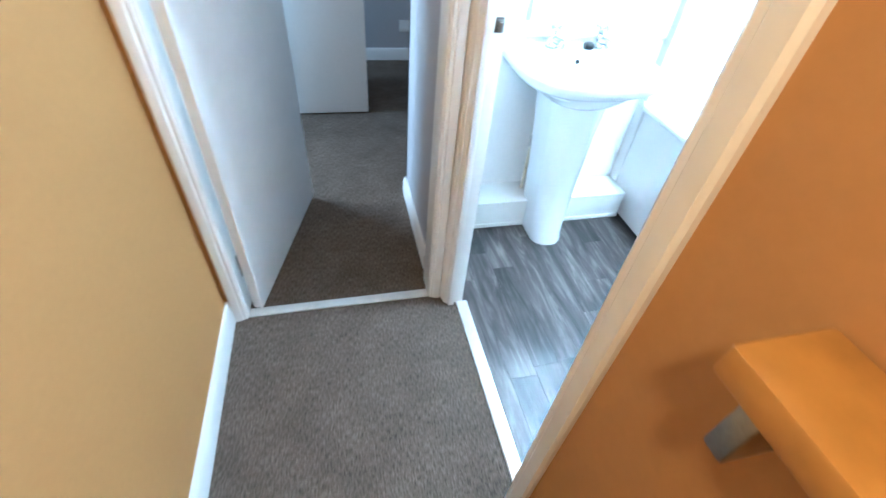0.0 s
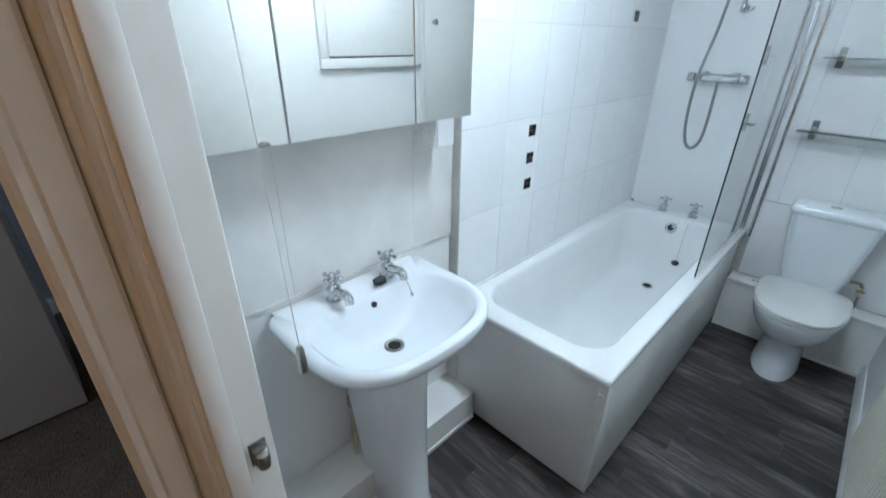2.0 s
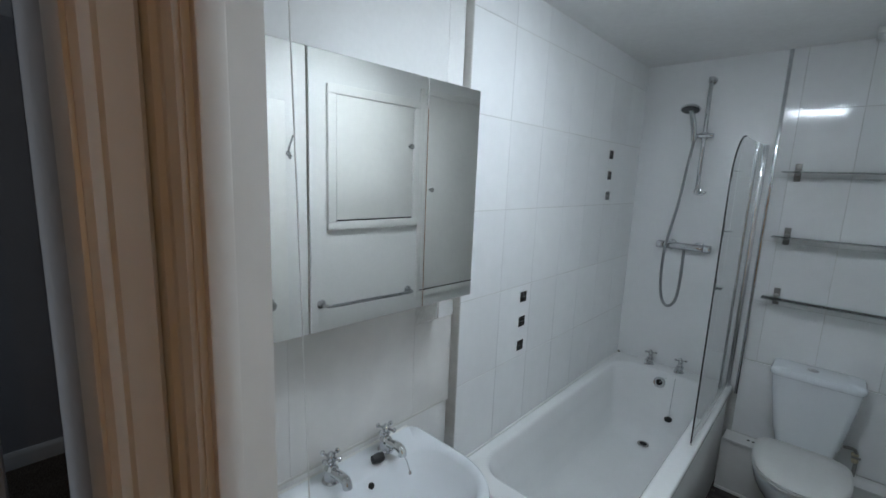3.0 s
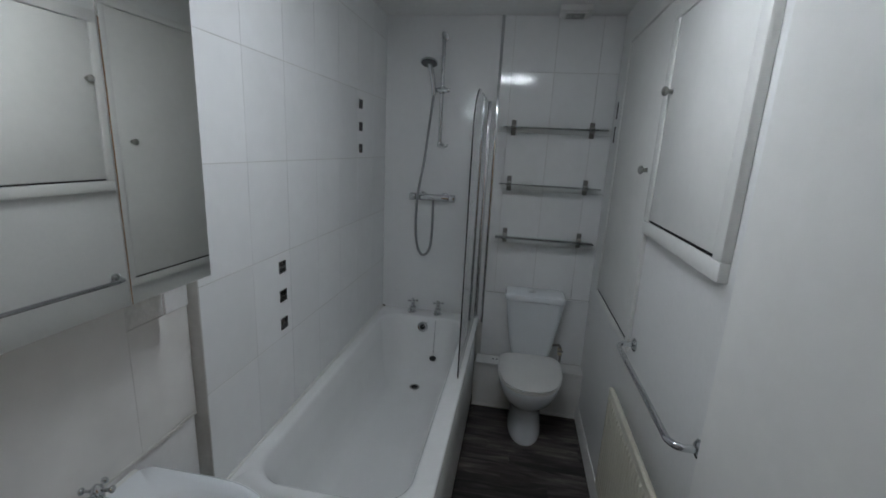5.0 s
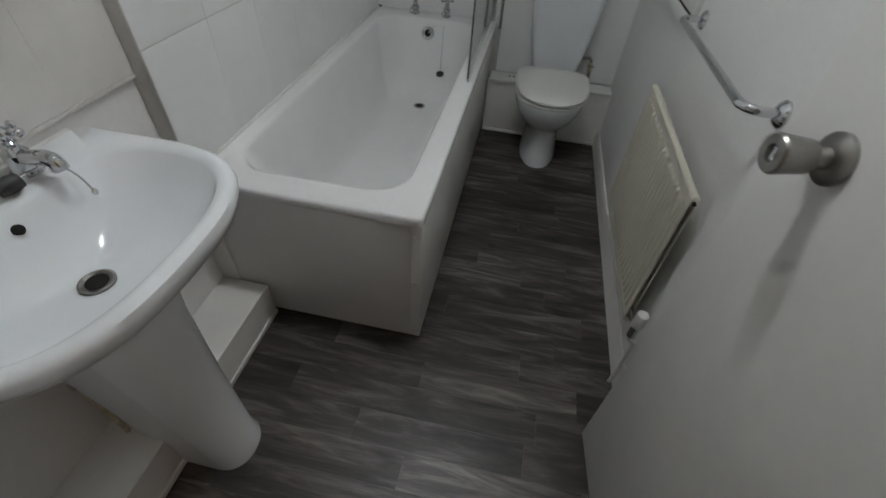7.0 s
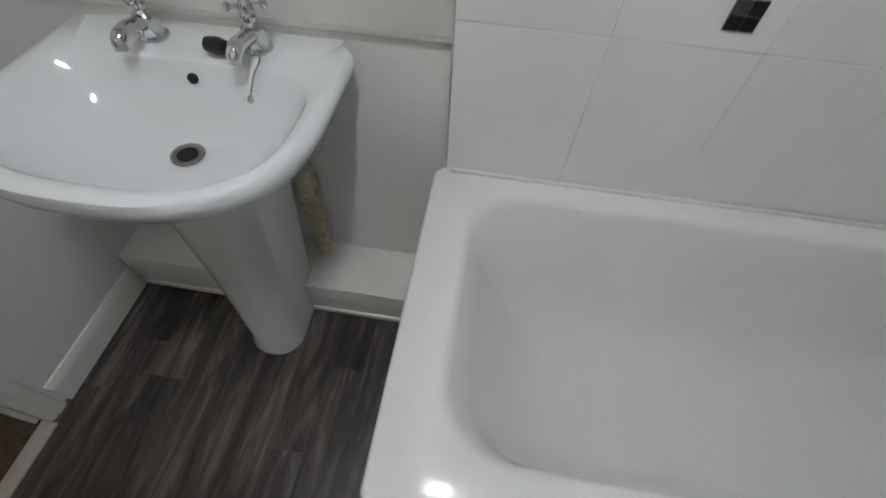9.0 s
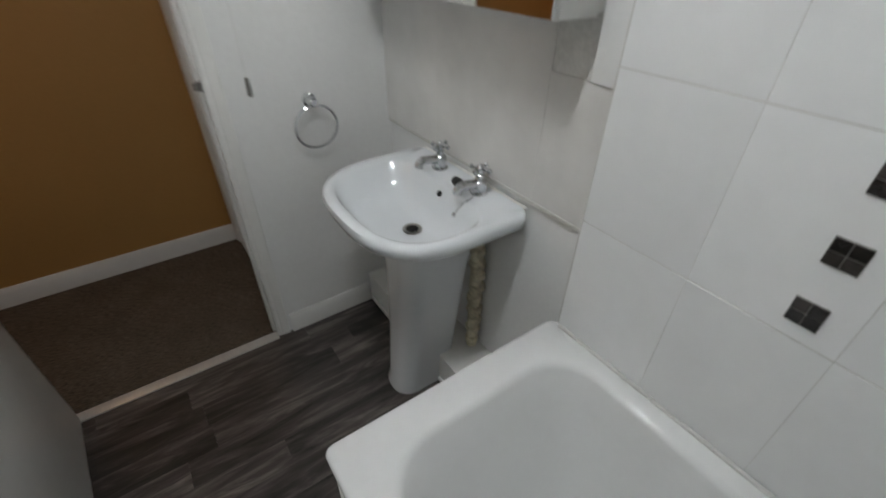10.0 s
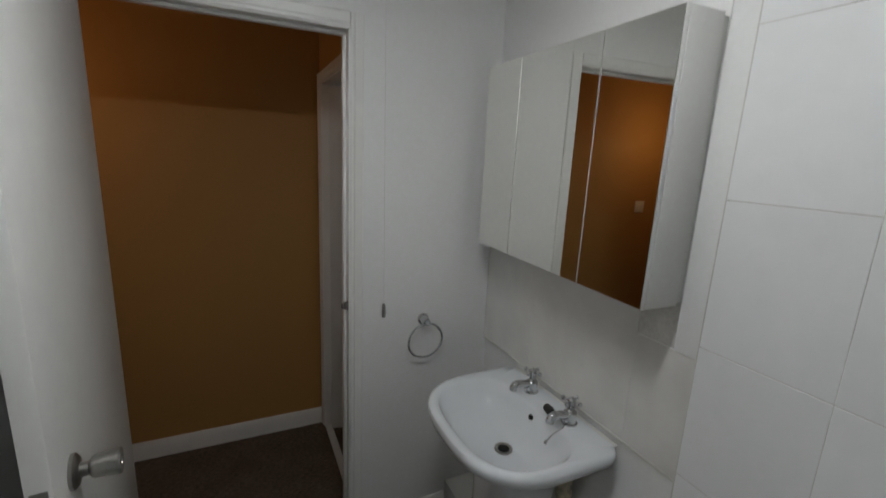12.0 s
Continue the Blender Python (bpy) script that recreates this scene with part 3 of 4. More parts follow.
# basin
def make_basin():
    t = thing("basin", "white ceramic pedestal basin with two tap holes", "washbasin")
    xb, xf, y0, y1, z = XS + .004, .416, -2.458, -1.874, .842
    yc = (y0 + y1) / 2
    def ring(a, b, c, d, zz, r, rb):
        """Flat back at a with corners rb, and a full curved front at b."""
        hw, xm, out = (d - c) / 2, a + .40 * (b - a), []
        for k in range(33):
            th = radians(-90 + 180 * k / 32)
            cx, sy = math.cos(th), math.sin(th)
            out.append((xm + (b - xm) * max(cx, 0) ** .74, (c + d) / 2 + hw * (abs(sy) ** .74) * (1 if sy >= 0 else -1), zz))
        for qx, qy, a0 in ((a + rb, d - rb, 90), (a + rb, c + rb, 180)):
            for k in range(9):
                th = radians(a0 + 90 * k / 8)
                out.append((qx + rb * math.cos(th), qy + rb * math.sin(th), zz))
        return out
    rings = [ring(.02, .235, -2.245, -2.065, .665, .05, .03), ring(-.02, .29, -2.315, -1.995, .705, .10, .03), ring(-.055, .345, -2.375, -1.935, .755, .14, .025),
             ring(xb + .012, .376, y0 + .030, y1 - .030, .775, .185, .03), ring(xb + .012, xf - .007, y0 + .008, y1 - .008, .797, .195, .034), ring(xb + .012, xf, y0, y1, .824, .20, .036),
             ring(xb + .012, xf - .004, y0 + .004, y1 - .004, z - .005, .20, .036), ring(xb + .012, xf - .016, y0 + .014, y1 - .014, z, .19, .034),
             ring(.062, xf - .034, y0 + .036, y1 - .036, z - .003, .165, .09), ring(.070, xf - .042, y0 + .044, y1 - .044, z - .012, .165, .09), ring(.082, xf - .056, y0 + .064, y1 - .064, z - .05, .155, .09),
             ring(.100, xf - .088, y0 + .106, y1 - .106, z - .095, .12, .08), ring(.125, xf - .128, y0 + .166, y1 - .166, z - .125, .07, .06), ring(.146, .212, yc - .04, yc + .04, z - .136, .03, .012)]
    part("bowl", loft(rings), CERAMIC, t, angle=50)
    prings = []
    for zz, a, b, hw in ((0, .075, .297, .078), (.02, .072, .299, .079), (.05, .070, .288, .076), (.30, .050, .268, .088), (.55, .030, .255, .104), (.70, .015, .262, .120)):
        prings.append(rrect(a, b, yc - hw, yc + hw, zz, .07 if zz < .6 else .08, 10, .012))
    part("pedestal", loft(prings), CERAMIC, t, angle=50)
    part("sealant", box(xb, xb + .013, y0 + .03, y1 - .03, z - .006, z + .001, .002), PLASTIC, t)
    part("waste", lathe((.178, yc, z - .1340), (0, 0, 1), [(0, .031), (.0035, .031), (.005, .027), (.002, .021), (-.002, .019)], 24), STEEL, t, "steel waste ring")
    part("waste_hole", lathe((.178, yc, z - .1318), (0, 0, 1), [(0, .0195), (.0012, .019)], 20), DARK, t)
    part("overflow_hole", lathe((.0785, yc + .006, z - .034), (1, 0, .28), [(-.01, .0095), (.004, .0095), (.0045, .007)], 18), DARK, t)
    return t
make_basin()
for yy in (-2.255, -2.05):
    cross_tap("basin_tap", .012, yy, .842, "chrome cross-head pillar tap on basin", (1, 0), 1.0, "basin taps")
# plug on its chain at the basin taps
_pl = thing("basin_plug", "black basin plug on chrome chain beside tap", "plug")
part("stopper", lathe((.044, -2.128, .859), (.15, 1, 0), [(0, .013), (.022, .016), (.036, .013)], 16), RUBBER, _pl)
part("chain", tube(spline([(.050, -2.092, .862), (.050, -2.07, .862), (.05, -2.03, .852), (.09, -2.03, .835), (.115, -2.035, .805)], 6), .002, 6), CHROME, _pl)
part("chain_ring", lathe((.115, -2.035, .800), (0, 0, 1), [(0, .004), (.006, .006), (.012, .003)], 10), CHROME, _pl)
# waste pipe and mastic stains seen beside the pedestal
_wp = thing("waste_pipe", "yellowed pipe with lumps of old sealant behind pedestal", "pipe")
part("pipe", tube(spline([(-.012, -2.062, .16), (-.012, -2.062, .45), (-.010, -2.065, .72)], 4), .021, 14), SEALANT, _wp)
_r = random.Random(3)
for k in range(9):
    zz, rr = .20 + k * .052, .024 + _r.random() * .008
    part("sealant_lump", lathe((-.012 + _r.uniform(-.004, .004), -2.060 + _r.uniform(-.004, .006), zz), (_r.uniform(-.2, .2), .1, 1), [(-.018, .008), (-.010, rr), (.006, rr * .95), (.016, .009)], 12), SEALANT, _wp)
_sv = thing("supply_pipe", "thin brass supply pipe under basin", "pipe")
part("pipe", tube(spline([(.02, -2.245, .16), (.02, -2.245, .50), (0.02, -2.25, .62), (.012, -2.255, .74)], 5), .0075, 10), SEALANT, _sv)
part("isolating_valve", rod((.02, -2.245, .40), (.02, -2.245, .45), .013, n=14, bevel=.002), STEEL, _sv)
# splash tiles behind the basin
_sp = tagged(new("splash_tiles", finish("splash_tiles", box(XS + .003, XS + .0105, YD, -1.6915, .876, 1.3445), GROUT, False)), "marbled pale grey splash tiles above the basin", "tiles", kind="structure")
_edges = [YD, -2.355, -1.886, -1.6920]
for a, b in zip(_edges, _edges[1:]):
    part("tile", box(XS + .006, XS + .014, a + .0002, b - .0002, .8755, 1.344 if b < -1.70 else 1.2145, .0006, 1), STONE_TILE, _sp, smooth=False)

solid("trim_splash_edge", box(XS + .003, XS + .0145, YD, -1.6920, .8655, .8752, .0006, 1), BATTEN, "grey-brown edge strip under the splash tiles", "trim", kind="structure")

# mirror cabinet
def make_cabinet():
    t = thing("mirror_cabinet", "white three-door mirror cabinet, closed, above basin", "bathroom cabinet")
    y = [-2.582, -2.362, -1.995, -1.770]
    z0, z1 = 1.338, 2.000
    c = Matrix.Translation((.108, y[3], 0)) @ Matrix.Rotation(radians(-1.8), 4, "Z") @ Matrix.Translation((-.108, -y[3], 0))
    part("body", moved(box(-.008, .094, y[0], y[3], z0, z1, .0015), c), PLASTIC, t)
    part("back_panel", box(-.033, -.004, y[0] + .004, y[3] - .004, z0 + .004, z1 - .004), PLASTIC, t)
    for a, b in zip(y, y[1:]):
        b = b - .0018 if b < -2.2 else b
        d = part("door", moved(box(.0942, .1065, a + .0012, b - .0012, z0, z1, .001), c), PLASTIC, t)
        part("mirror", moved(box(.1065, .1105, a + .0016, b - .0016, z0 + .001, z1 - .001, .0012, 1), c), MIRROR, d, "mirror glass", smooth=False)
    for zz in (z0 + .03, z1 - .03):
        part("cover_cap", lathe((.05, y[3], zz), (0, 1, 0), [(0, .006), (.002, .005), (.003, .002)], 12), PLASTIC, t)
    return t
make_cabinet()

# glass shelves
for zz in (1.820, 1.488, 1.161):
    t = thing("glass_shelf", "clear glass wall shelf on two steel brackets", "shelf", "glass shelves above toilet")
    part("shelf_glass", box(.746, 1.330, -.105, YB - .006, zz - .003, zz + .003, .0015), SHELF_GLASS, t, "green-edged clear glass")
    for xx in (.803, 1.258):
        b = part("bracket", box(xx - .014, xx + .014, YB - .016, YB - .009, zz - .045, zz + .045, .002), BRACKET, t)
        part("clamp", box(xx - .010, xx + .010, -.045, YB - .012, zz + .0032, zz + .014, .003), STEEL, b)
        part("clamp", box(xx - .010, xx + .010, -.045, YB - .012, zz - .014, zz - .0032, .003), STEEL, b)

# toilet
def make_toilet():
    t = thing("toilet", "white close-coupled toilet with lid closed", "toilet")
    xc = 1.024
    def egg(hw, yf, yb, z, n=48, back=.55):
        pts = []
        for i in range(n):
            a = 2 * math.pi * i / n
            c, s = math.cos(a), math.sin(a)
            mid = yb - hw * 1.05 if (yb - yf) > 2.2 * hw else (yf + yb) / 2
            yy = mid + (mid - yf) * s if s < 0 else mid + (yb - mid) * (abs(s) ** back)
            k = abs(c) ** (.85 if s < 0 else .6 if back < .5 else .85) * (1 if c >= 0 else -1)
            pts.append((xc + hw * k, yy, z))
        return pts
    rings = [egg(.104, -.447, -.10, 0), egg(.105, -.449, -.10, .014), egg(.100, -.440, -.10, .04), egg(.095, -.424, -.10, .11), egg(.094, -.414, -.10, .17), egg(.101, -.418, -.10, .202),
             egg(.128, -.446, -.10, .228), egg(.156, -.492, -.10, .270), egg(.174, -.530, -.10, .320), egg(.182, -.549, -.10, .365), egg(.183, -.552, -.10, .385), egg(.176, -.545, -.10, .392)]
    part("pan", loft(rings), CERAMIC, t, angle=60)
    part("seat", loft([egg(.178, -.552, -.135, .393, back=.3), egg(.186, -.562, -.13, .398, back=.3), egg(.186, -.562, -.13, .406, back=.3), egg(.180, -.555, -.135, .411, back=.3)]), PLASTIC, t, "white plastic seat", angle=50)
    part("lid", loft([egg(.180, -.556, -.13, .4125, back=.3), egg(.188, -.566, -.125, .417, back=.3), egg(.188, -.566, -.125, .425, back=.3), egg(.178, -.552, -.135, .434, back=.3), egg(.12, -.47, -.19, .4385, back=.3)]), PLASTIC, t, "white plastic lid", angle=50)
    for dx in (-.07, .07):
        part("hinge", rod((xc + dx - .018, -.125, .415), (xc + dx + .018, -.125, .415), .012, bevel=.003), PLASTIC, t)
    yb = YB - .024
    cs = [rrect(xc - .115, xc + .115, -.130, yb, .40, .03, 8), rrect(xc - .128, xc + .128, -.140, yb, .47, .03, 8), rrect(xc - .135, xc + .135, -.152, yb, .49, .035, 8), rrect(xc - .165, xc + .165, -.168, yb, .70, .035, 8), rrect(xc - .174, xc + .174, -.172, yb, .792, .035, 8)]
    part("cistern", loft(cs), CERAMIC, t, angle=50)
    ls = [rrect(xc - .178, xc + .178, -.178, yb, .793, .035, 8), rrect(xc - .183, xc + .183, -.183, yb, .799, .038, 8), rrect(xc - .183, xc + .183, -.183, yb, .818, .038, 8), rrect(xc - .176, xc + .176, -.176, yb, .829, .034, 8), rrect(xc - .13, xc + .13, -.14, yb - .02, .833, .03, 8)]
    lid = part("cistern_lid", loft(ls), CERAMIC, t, angle=50)
    part("flush_button", lathe((xc - .018, -.085, .832), (0, 0, 1), [(0, .024), (.003, .024), (.005, .019), (.0045, .004)], 20), CHROME, lid, "chrome flush button")
    return t
make_toilet()
_iv = thing("inlet_valve", "brass cistern inlet valve with short pipe", "valve")
part("pipe", tube(spline([(1.225, -.02, .326), (1.225, -.03, .40), (1.215, -.04, .47), (1.170, -.05, .475)], 5), .008, 10), STEEL, _iv)
part("body", rod((1.222, -.03, .405), (1.216, -.038, .455), .014, n=14, bevel=.003), SEALANT, _iv)
part("lever", box(1.205, 1.240, -.052, -.044, .432, .442, .002), STEEL, _iv)

# bath screen
def make_screen():
    t = thing("bath_screen", "clear glass hinged bath screen with curved top", "bath screen")
    x, y0, y1, z0, z1, r = .652, -.830, -.012, .607, 1.950, .21
    pts = [(y1, z0), (y1, z1)]
    for i in range(13):
        a = radians(90 + 90 * i / 12)
        pts.append((y0 + r + r * math.cos(a), z1 - r + r * math.sin(a)))
    pts += [(y0, z0)]
    part("pane", loft([[(x - .003, u, v) for u, v in pts], [(x + .003, u, v) for u, v in pts]]), GLASS, t, "clear toughened glass", angle=20)
    part("wall_profile", box(x - .014, x + .014, -.022, YB - .009, .594, 1.965, .003), CHROME, t, "chrome wall profile")
    part("hinge_profile", box(x - .010, x + .010, -.046, -.023, .598, 1.955, .004), CHROME, t)
    part("seal", box(x - .004, x + .004, y0 + .004, -.05, .593, .608, .002), PLASTIC, t, "clear bottom seal strip")
    edge = [(x, u, v) for u, v in pts[1:]]
    part("edge_band", tube([(x, u, v) for u, v in pts[2:]], .0034, 8), RUBBER, t, "dark polished glass edge")
    return t
make_screen()

# shower
def make_shower():
    t = thing("shower", "chrome thermostatic bar shower with riser rail and hose", "shower")
    yw = YB - .008
    part("riser_rail", rod((.362, yw - .048, 1.685), (.362, yw - .048, 2.335), .0105, bevel=.002), CHROME, t)
    for zz in (1.70, 2.32):
        bm = rod((.362, yw, zz), (.362, yw - .050, zz), .012, bevel=.002)
        lathe((.362, yw, zz), (0, -1, 0), [(0, .02), (.006, .02), (.010, .014)], 18, bm)
        rod((.362, yw - .048, zz - .016), (.362, yw - .048, zz + .016), .0145, bevel=.003, bm=bm)
        part("rail_bracket", bm, CHROME, t)
    sl = rod((.362, yw - .048, 1.995), (.362, yw - .048, 2.035), .019, bevel=.003)
    rod((.330, yw - .060, 2.015), (.412, yw - .060, 2.015), .013, bevel=.003, bm=sl)
    part("slider", sl, CHROME, t)
    part("soap_hook", tube(spline([(.362, yw - .060, 1.690), (.385, yw - .075, 1.684), (.408, yw - .078, 1.692), (.414, yw - .078, 1.704)], 5), .006, 10), CHROME, t)
    hs = tube(spline([(.318, yw - .075, 1.985), (.312, yw - .085, 2.06), (.302, yw - .11, 2.125), (.298, yw - .135, 2.155)], 5), .0145, 14)
    h = part("handset", hs, CHROME, t)
    part("spray_head", lathe((.296, yw - .130, 2.172), (.0, -.30, -.95), [(0, .018), (.006, .042), (.014, .050), (.024, .050)], 24), CHROME, h)
    part("spray_plate", lathe((.296, yw - .1373, 2.1490), (.0, -.30, -.95), [(0, .046), (.003, .044)], 24), SPRAY, h, "dark grey spray face")
    zv = 1.372
    part("valve_bar", rod((.225, yw - .052, zv), (.437, yw - .052, zv), .021, n=24, bevel=.003), CHROME, t)
    for a, b in ((.185, .2235), (.4385, .477)):
        part("control_knob", rod((a, yw - .052, zv), (b, yw - .052, zv), .0235, n=24, bevel=.004), CHROME, t)
    for xx in (.256, .406):
        bm = rod((xx, yw, zv), (xx, yw - .05, zv), .014, bevel=.002)
        lathe((xx, yw, zv), (0, -1, 0), [(0, .031), (.006, .031), (.012, .022)], 20, bm)
        part("wall_union", bm, CHROME, t)
    hose = spline([(.318, yw - .073, 1.985), (.300, yw - .06, 1.85), (.272, yw - .045, 1.62), (.243, yw - .086, 1.372), (.232, yw - .06, 1.16), (.250, yw - .05, 1.03), (.288, yw - .048, .992), (.326, yw - .05, 1.04), (.338, yw - .052, 1.16), (.338, yw - .052, 1.35)], 10)
    part("hose", tube(hose, .0082, 10), HOSE, t, "ribbed metal shower hose")
    return t
make_shower()

# extractor fan on the ceiling
_fan = thing("extractor_fan", "small white square extractor vent on ceiling", "extractor fan")
part("housing", box(1.000, 1.165, -.175, -.020, H - .028, H, .006), PLASTIC, _fan)
part("grille", box(1.022, 1.143, -.155, -.040, H - .040, H - .0285, .005), PLASTIC, _fan)
for i in range(4):
    part("slot", box(1.035, 1.130, -.145 + i * .026, -.137 + i * .026, H - .0412, H - .0402), DARK, _fan)

# ceiling tube light
_tl = thing("ceiling_light", "white ceiling batten light with glowing diffuser", "ceiling light")
LX, LY = .746, -1.62
part("batten", box(LX - .20, LX + .20, LY - .045, LY + .045, H - .062, H, .004), PLASTIC, _tl)
for sy in (-1, 1):
    part("side_lip", box(LX - .195, LX + .195, LY + sy * .040 - .004, LY + sy * .040 + .004, H - .100, H - .062, .002), PLASTIC, _tl)
part("diffuser", box(LX - .18, LX + .18, LY - .034, LY + .034, H - .108, H - .0625, .010, 3), TUBE_GLOW, _tl)

# pull cord
_pc = thing("pull_cord", "white light pull cord with chrome weight", "light switch")
part("ceiling_box", box(.445, .511, -2.660, -2.595, H - .035, H, .006), PLASTIC, _pc)
part("cord", rod((.476, -2.585, 1.115), (.478, -2.62, H - .034), .001, n=8), PLASTIC, _pc, "thin white cord")
part("weight", lathe((.476, -2.585, 1.118), (0, 0, -1), [(0, .003), (.004, .006), (.04, .008), (.052, .007), (.055, .004)], 14), STEEL, _pc, "chrome cord weight")

# towel ring
_tr = thing("towel_ring", "chrome towel ring on wall beside doorway", "towel ring")
part("wall_rose", lathe((.270, YD, .995), (0, 1, 0), [(0, .024), (.008, .024), (.012, .018), (.040, .013), (.046, .016), (.052, .010)], 22), CHROME, _tr)
_c = [(.270 + .076 * math.sin(2 * math.pi * i / 40), YD + .040 + .004 * math.cos(2 * math.pi * i / 40), .910 + .076 * math.cos(2 * math.pi * i / 40)) for i in range(40)]
part("ring", tube(_c, .0048, 10, closed=True), CHROME, _tr)

# radiator
def make_radiator():
    t = thing("radiator", "cream single panel radiator with ribbed front on wall", "radiator")
    y0, y1, z0, z1, xf = -1.628, -.962, .252, .731, 1.315
    n = 22
    w = (y1 - y0 - .04) / n
    sec = [(y0, 0), (y0 + .02, 0)]
    for i in range(n):
        b = y0 + .02 + i * w
        sec += [(b + .15 * w, 0), (b + .32 * w, -.006), (b + .68 * w, -.006), (b + .85 * w, 0)]
    sec += [(y1 - .02, 0), (y1, 0)]
    bm = bmesh.new()
    rows = []
    for zz, f in ((z0, 0), (z0 + .030, 0), (z0 + .040, 1), (z1 - .040, 1), (z1 - .030, 0), (z1, 0)):
        rows.append([bm.verts.new((xf + d * f, y, zz)) for y, d in sec])
    for a, b in zip(rows, rows[1:]):
        for i in range(len(sec) - 1):
            bm.faces.new((a[i], a[i + 1], b[i + 1], b[i]))
    for row, zz in ((rows[0], z0), (rows[-1], z1)):
        back = [bm.verts.new((xf + .016, y, zz)) for y, d in sec]
        for i in range(len(sec) - 1):
            bm.faces.new((row[i], row[i + 1], back[i + 1], back[i]))
    box(xf + .012, xf + .016, y0, y1, z0, z1, bm=bm)
    part("panel", bm, CREAM, t, "ribbed cream painted front", angle=20)
    part("top_seam", rod((xf + .008, y0 + .002, z1 - .004), (xf + .008, y1 - .002, z1 - .004), .010, n=14, bevel=.003), CREAM, t)
    part("bottom_seam", rod((xf + .008, y0 + .002, z0 + .004), (xf + .008, y1 - .002, z0 + .004), .010, n=14, bevel=.003), CREAM, t)
    for yy in (y0 + .1, y1 - .1):
        part("wall_bracket", box(xf + .016, XR, yy - .015, yy + .015, .42, .66, .002), CREAM, t)
    part("bleed_valve", rod((xf + .008, y0 - .006, z1 - .012), (xf + .008, y0 + .012, z1 - .012), .005, n=12), DARK, t, "dark bleed valve")
    v = part("valve", rod((xf + .010, y0 - .070, .300), (xf + .010, y0 + .005, .300), .009, n=12), STEEL, t)
    part("valve_cap", rod((xf + .010, y0 - .070, .318), (xf + .010, y0 - .070, .372), .019, .017, 18, bevel=.003), PLASTIC, v, "white plastic valve cap")
    part("valve_body", rod((xf + .010, y0 - .070, .268), (xf + .010, y0 - .070, .318), .013, n=14), CHROME, v)
    part("pipe", tube(spline([(xf + .010, y0 - .070, .270), (xf + .011, y0 - .070, .248), (xf + .026, y0 - .070, .236), (xf + .031, y0 - .070, .215), (xf + .031, y0 - .070, .0)], 5), .0065, 12), PLASTIC, t, "white painted supply pipe")
    return t
make_radiator()

# grab rail under the hatch
_gr = thing("towel_rail", "chrome bent towel rail on wall above radiator", "towel rail")
_pts = spline([(XR - .004, -1.658, .970), (XR - .040, -1.658, .970), (1.312, -1.650, .970), (1.303, -1.632, .969), (1.300, -1.600, .968), (1.300, -1.34, .965), (1.300, -1.085, .961), (1.303, -1.048, .960), (1.312, -1.026, .959), (XR - .040, -1.017, .958), (XR - .004, -1.017, .958)], 5)
part("bar", tube(_pts, .0098, 14), CHROME, _gr)
for yy, zz in ((-1.658, .970), (-1.017, .958)):
    part("wall_flange", lathe((XR, yy, zz), (-1, 0, 0), [(0, .027), (.004, .027), (.010, .021), (.014, .012)], 22), CHROME, _gr)

# hatch cupboard above the rail
def cupboard(name, label, y0, y1, z0, z1, knob, rail=.05, bottom=.05, proud=.018):
    t = thing(name, label, "cupboard")
    part("frame_rail", box(XR - proud, XR, y0, y1, z0, z0 + bottom, .004), GLOSS, t)
    part("frame_rail", box(XR - proud, XR, y0, y1, z1 - rail, z1, .004), GLOSS, t)
    part("frame_stile", box(XR - proud, XR, y0, y0 + rail, z0 + bottom, z1 - rail, .004), GLOSS, t)
    part("frame_stile", box(XR - proud, XR, y1 - rail, y1, z0 + bottom, z1 - rail, .004), GLOSS, t)
    d = part("door", box(XR - proud + .004, XR - .001, y0 + rail + .003, y1 - rail - .003, z0 + bottom + .009, z1 - rail - .003, .002), GLOSS, t)
    # Dark strip added in the gap; its colour paints the shade there.
    part("shadow_gap", box(XR - proud + .006, XR - .0008, y0 + rail + .004, y1 - rail - .004, z0 + bottom + .0005, z0 + bottom + .0085), DARK, t, "near-black strip painting the shade in the gap below door")
    ky, kz = knob
    part("knob", lathe((XR - proud + .004, ky, kz), (-1, 0, 0), [(0, .009), (.008, .007), (.014, .008), (.020, .015), (.028, .016), (.033, .011), (.035, .004)], 18), STEEL, d, "round steel knob")
    return t
cupboard("hatch_cupboard", "white framed wall hatch cupboard with steel knob, closed", -1.622, -.962, 1.400, 2.20, (-1.048, 1.907), proud=.026)
cupboard("tall_cupboard", "white framed tall wall cupboard door with knob, closed", -.955, -.215, .895, 2.28, (-.855, 1.635), rail=.035, bottom=.04, proud=.016)
for zz in (1.80, 1.93):
    part("hinge", box(XR - .004, XR - .0005, -.075, -.062, zz - .045, zz + .045, .001), DARK, thing("hinge_plate", "small dark metal hinge plate on wall", "hinge", "hinge plates"))

# bathroom door
def make_door(name, label, hinge, free, height, thick, side, handles=True):
    """A flush door from its hinge edge to its free edge; side: +1 puts the thickness to the left of that line."""
    t = thing(name, label, "door", kind="structure")
    hx, hy = hinge
    fx, fy = free
    length = math.hypot(fx - hx, fy - hy)
    m = Matrix.Translation((hx, hy, .011)) @ Matrix.Rotation(math.atan2(fy - hy, fx - hx), 4, "Z")
    lo, hi = (0, thick) if side > 0 else (-thick, 0)
    part("leaf", moved(box(0, length, lo, hi, 0, height, .002), m), GLOSS, t)
    return t, m, length, lo, hi

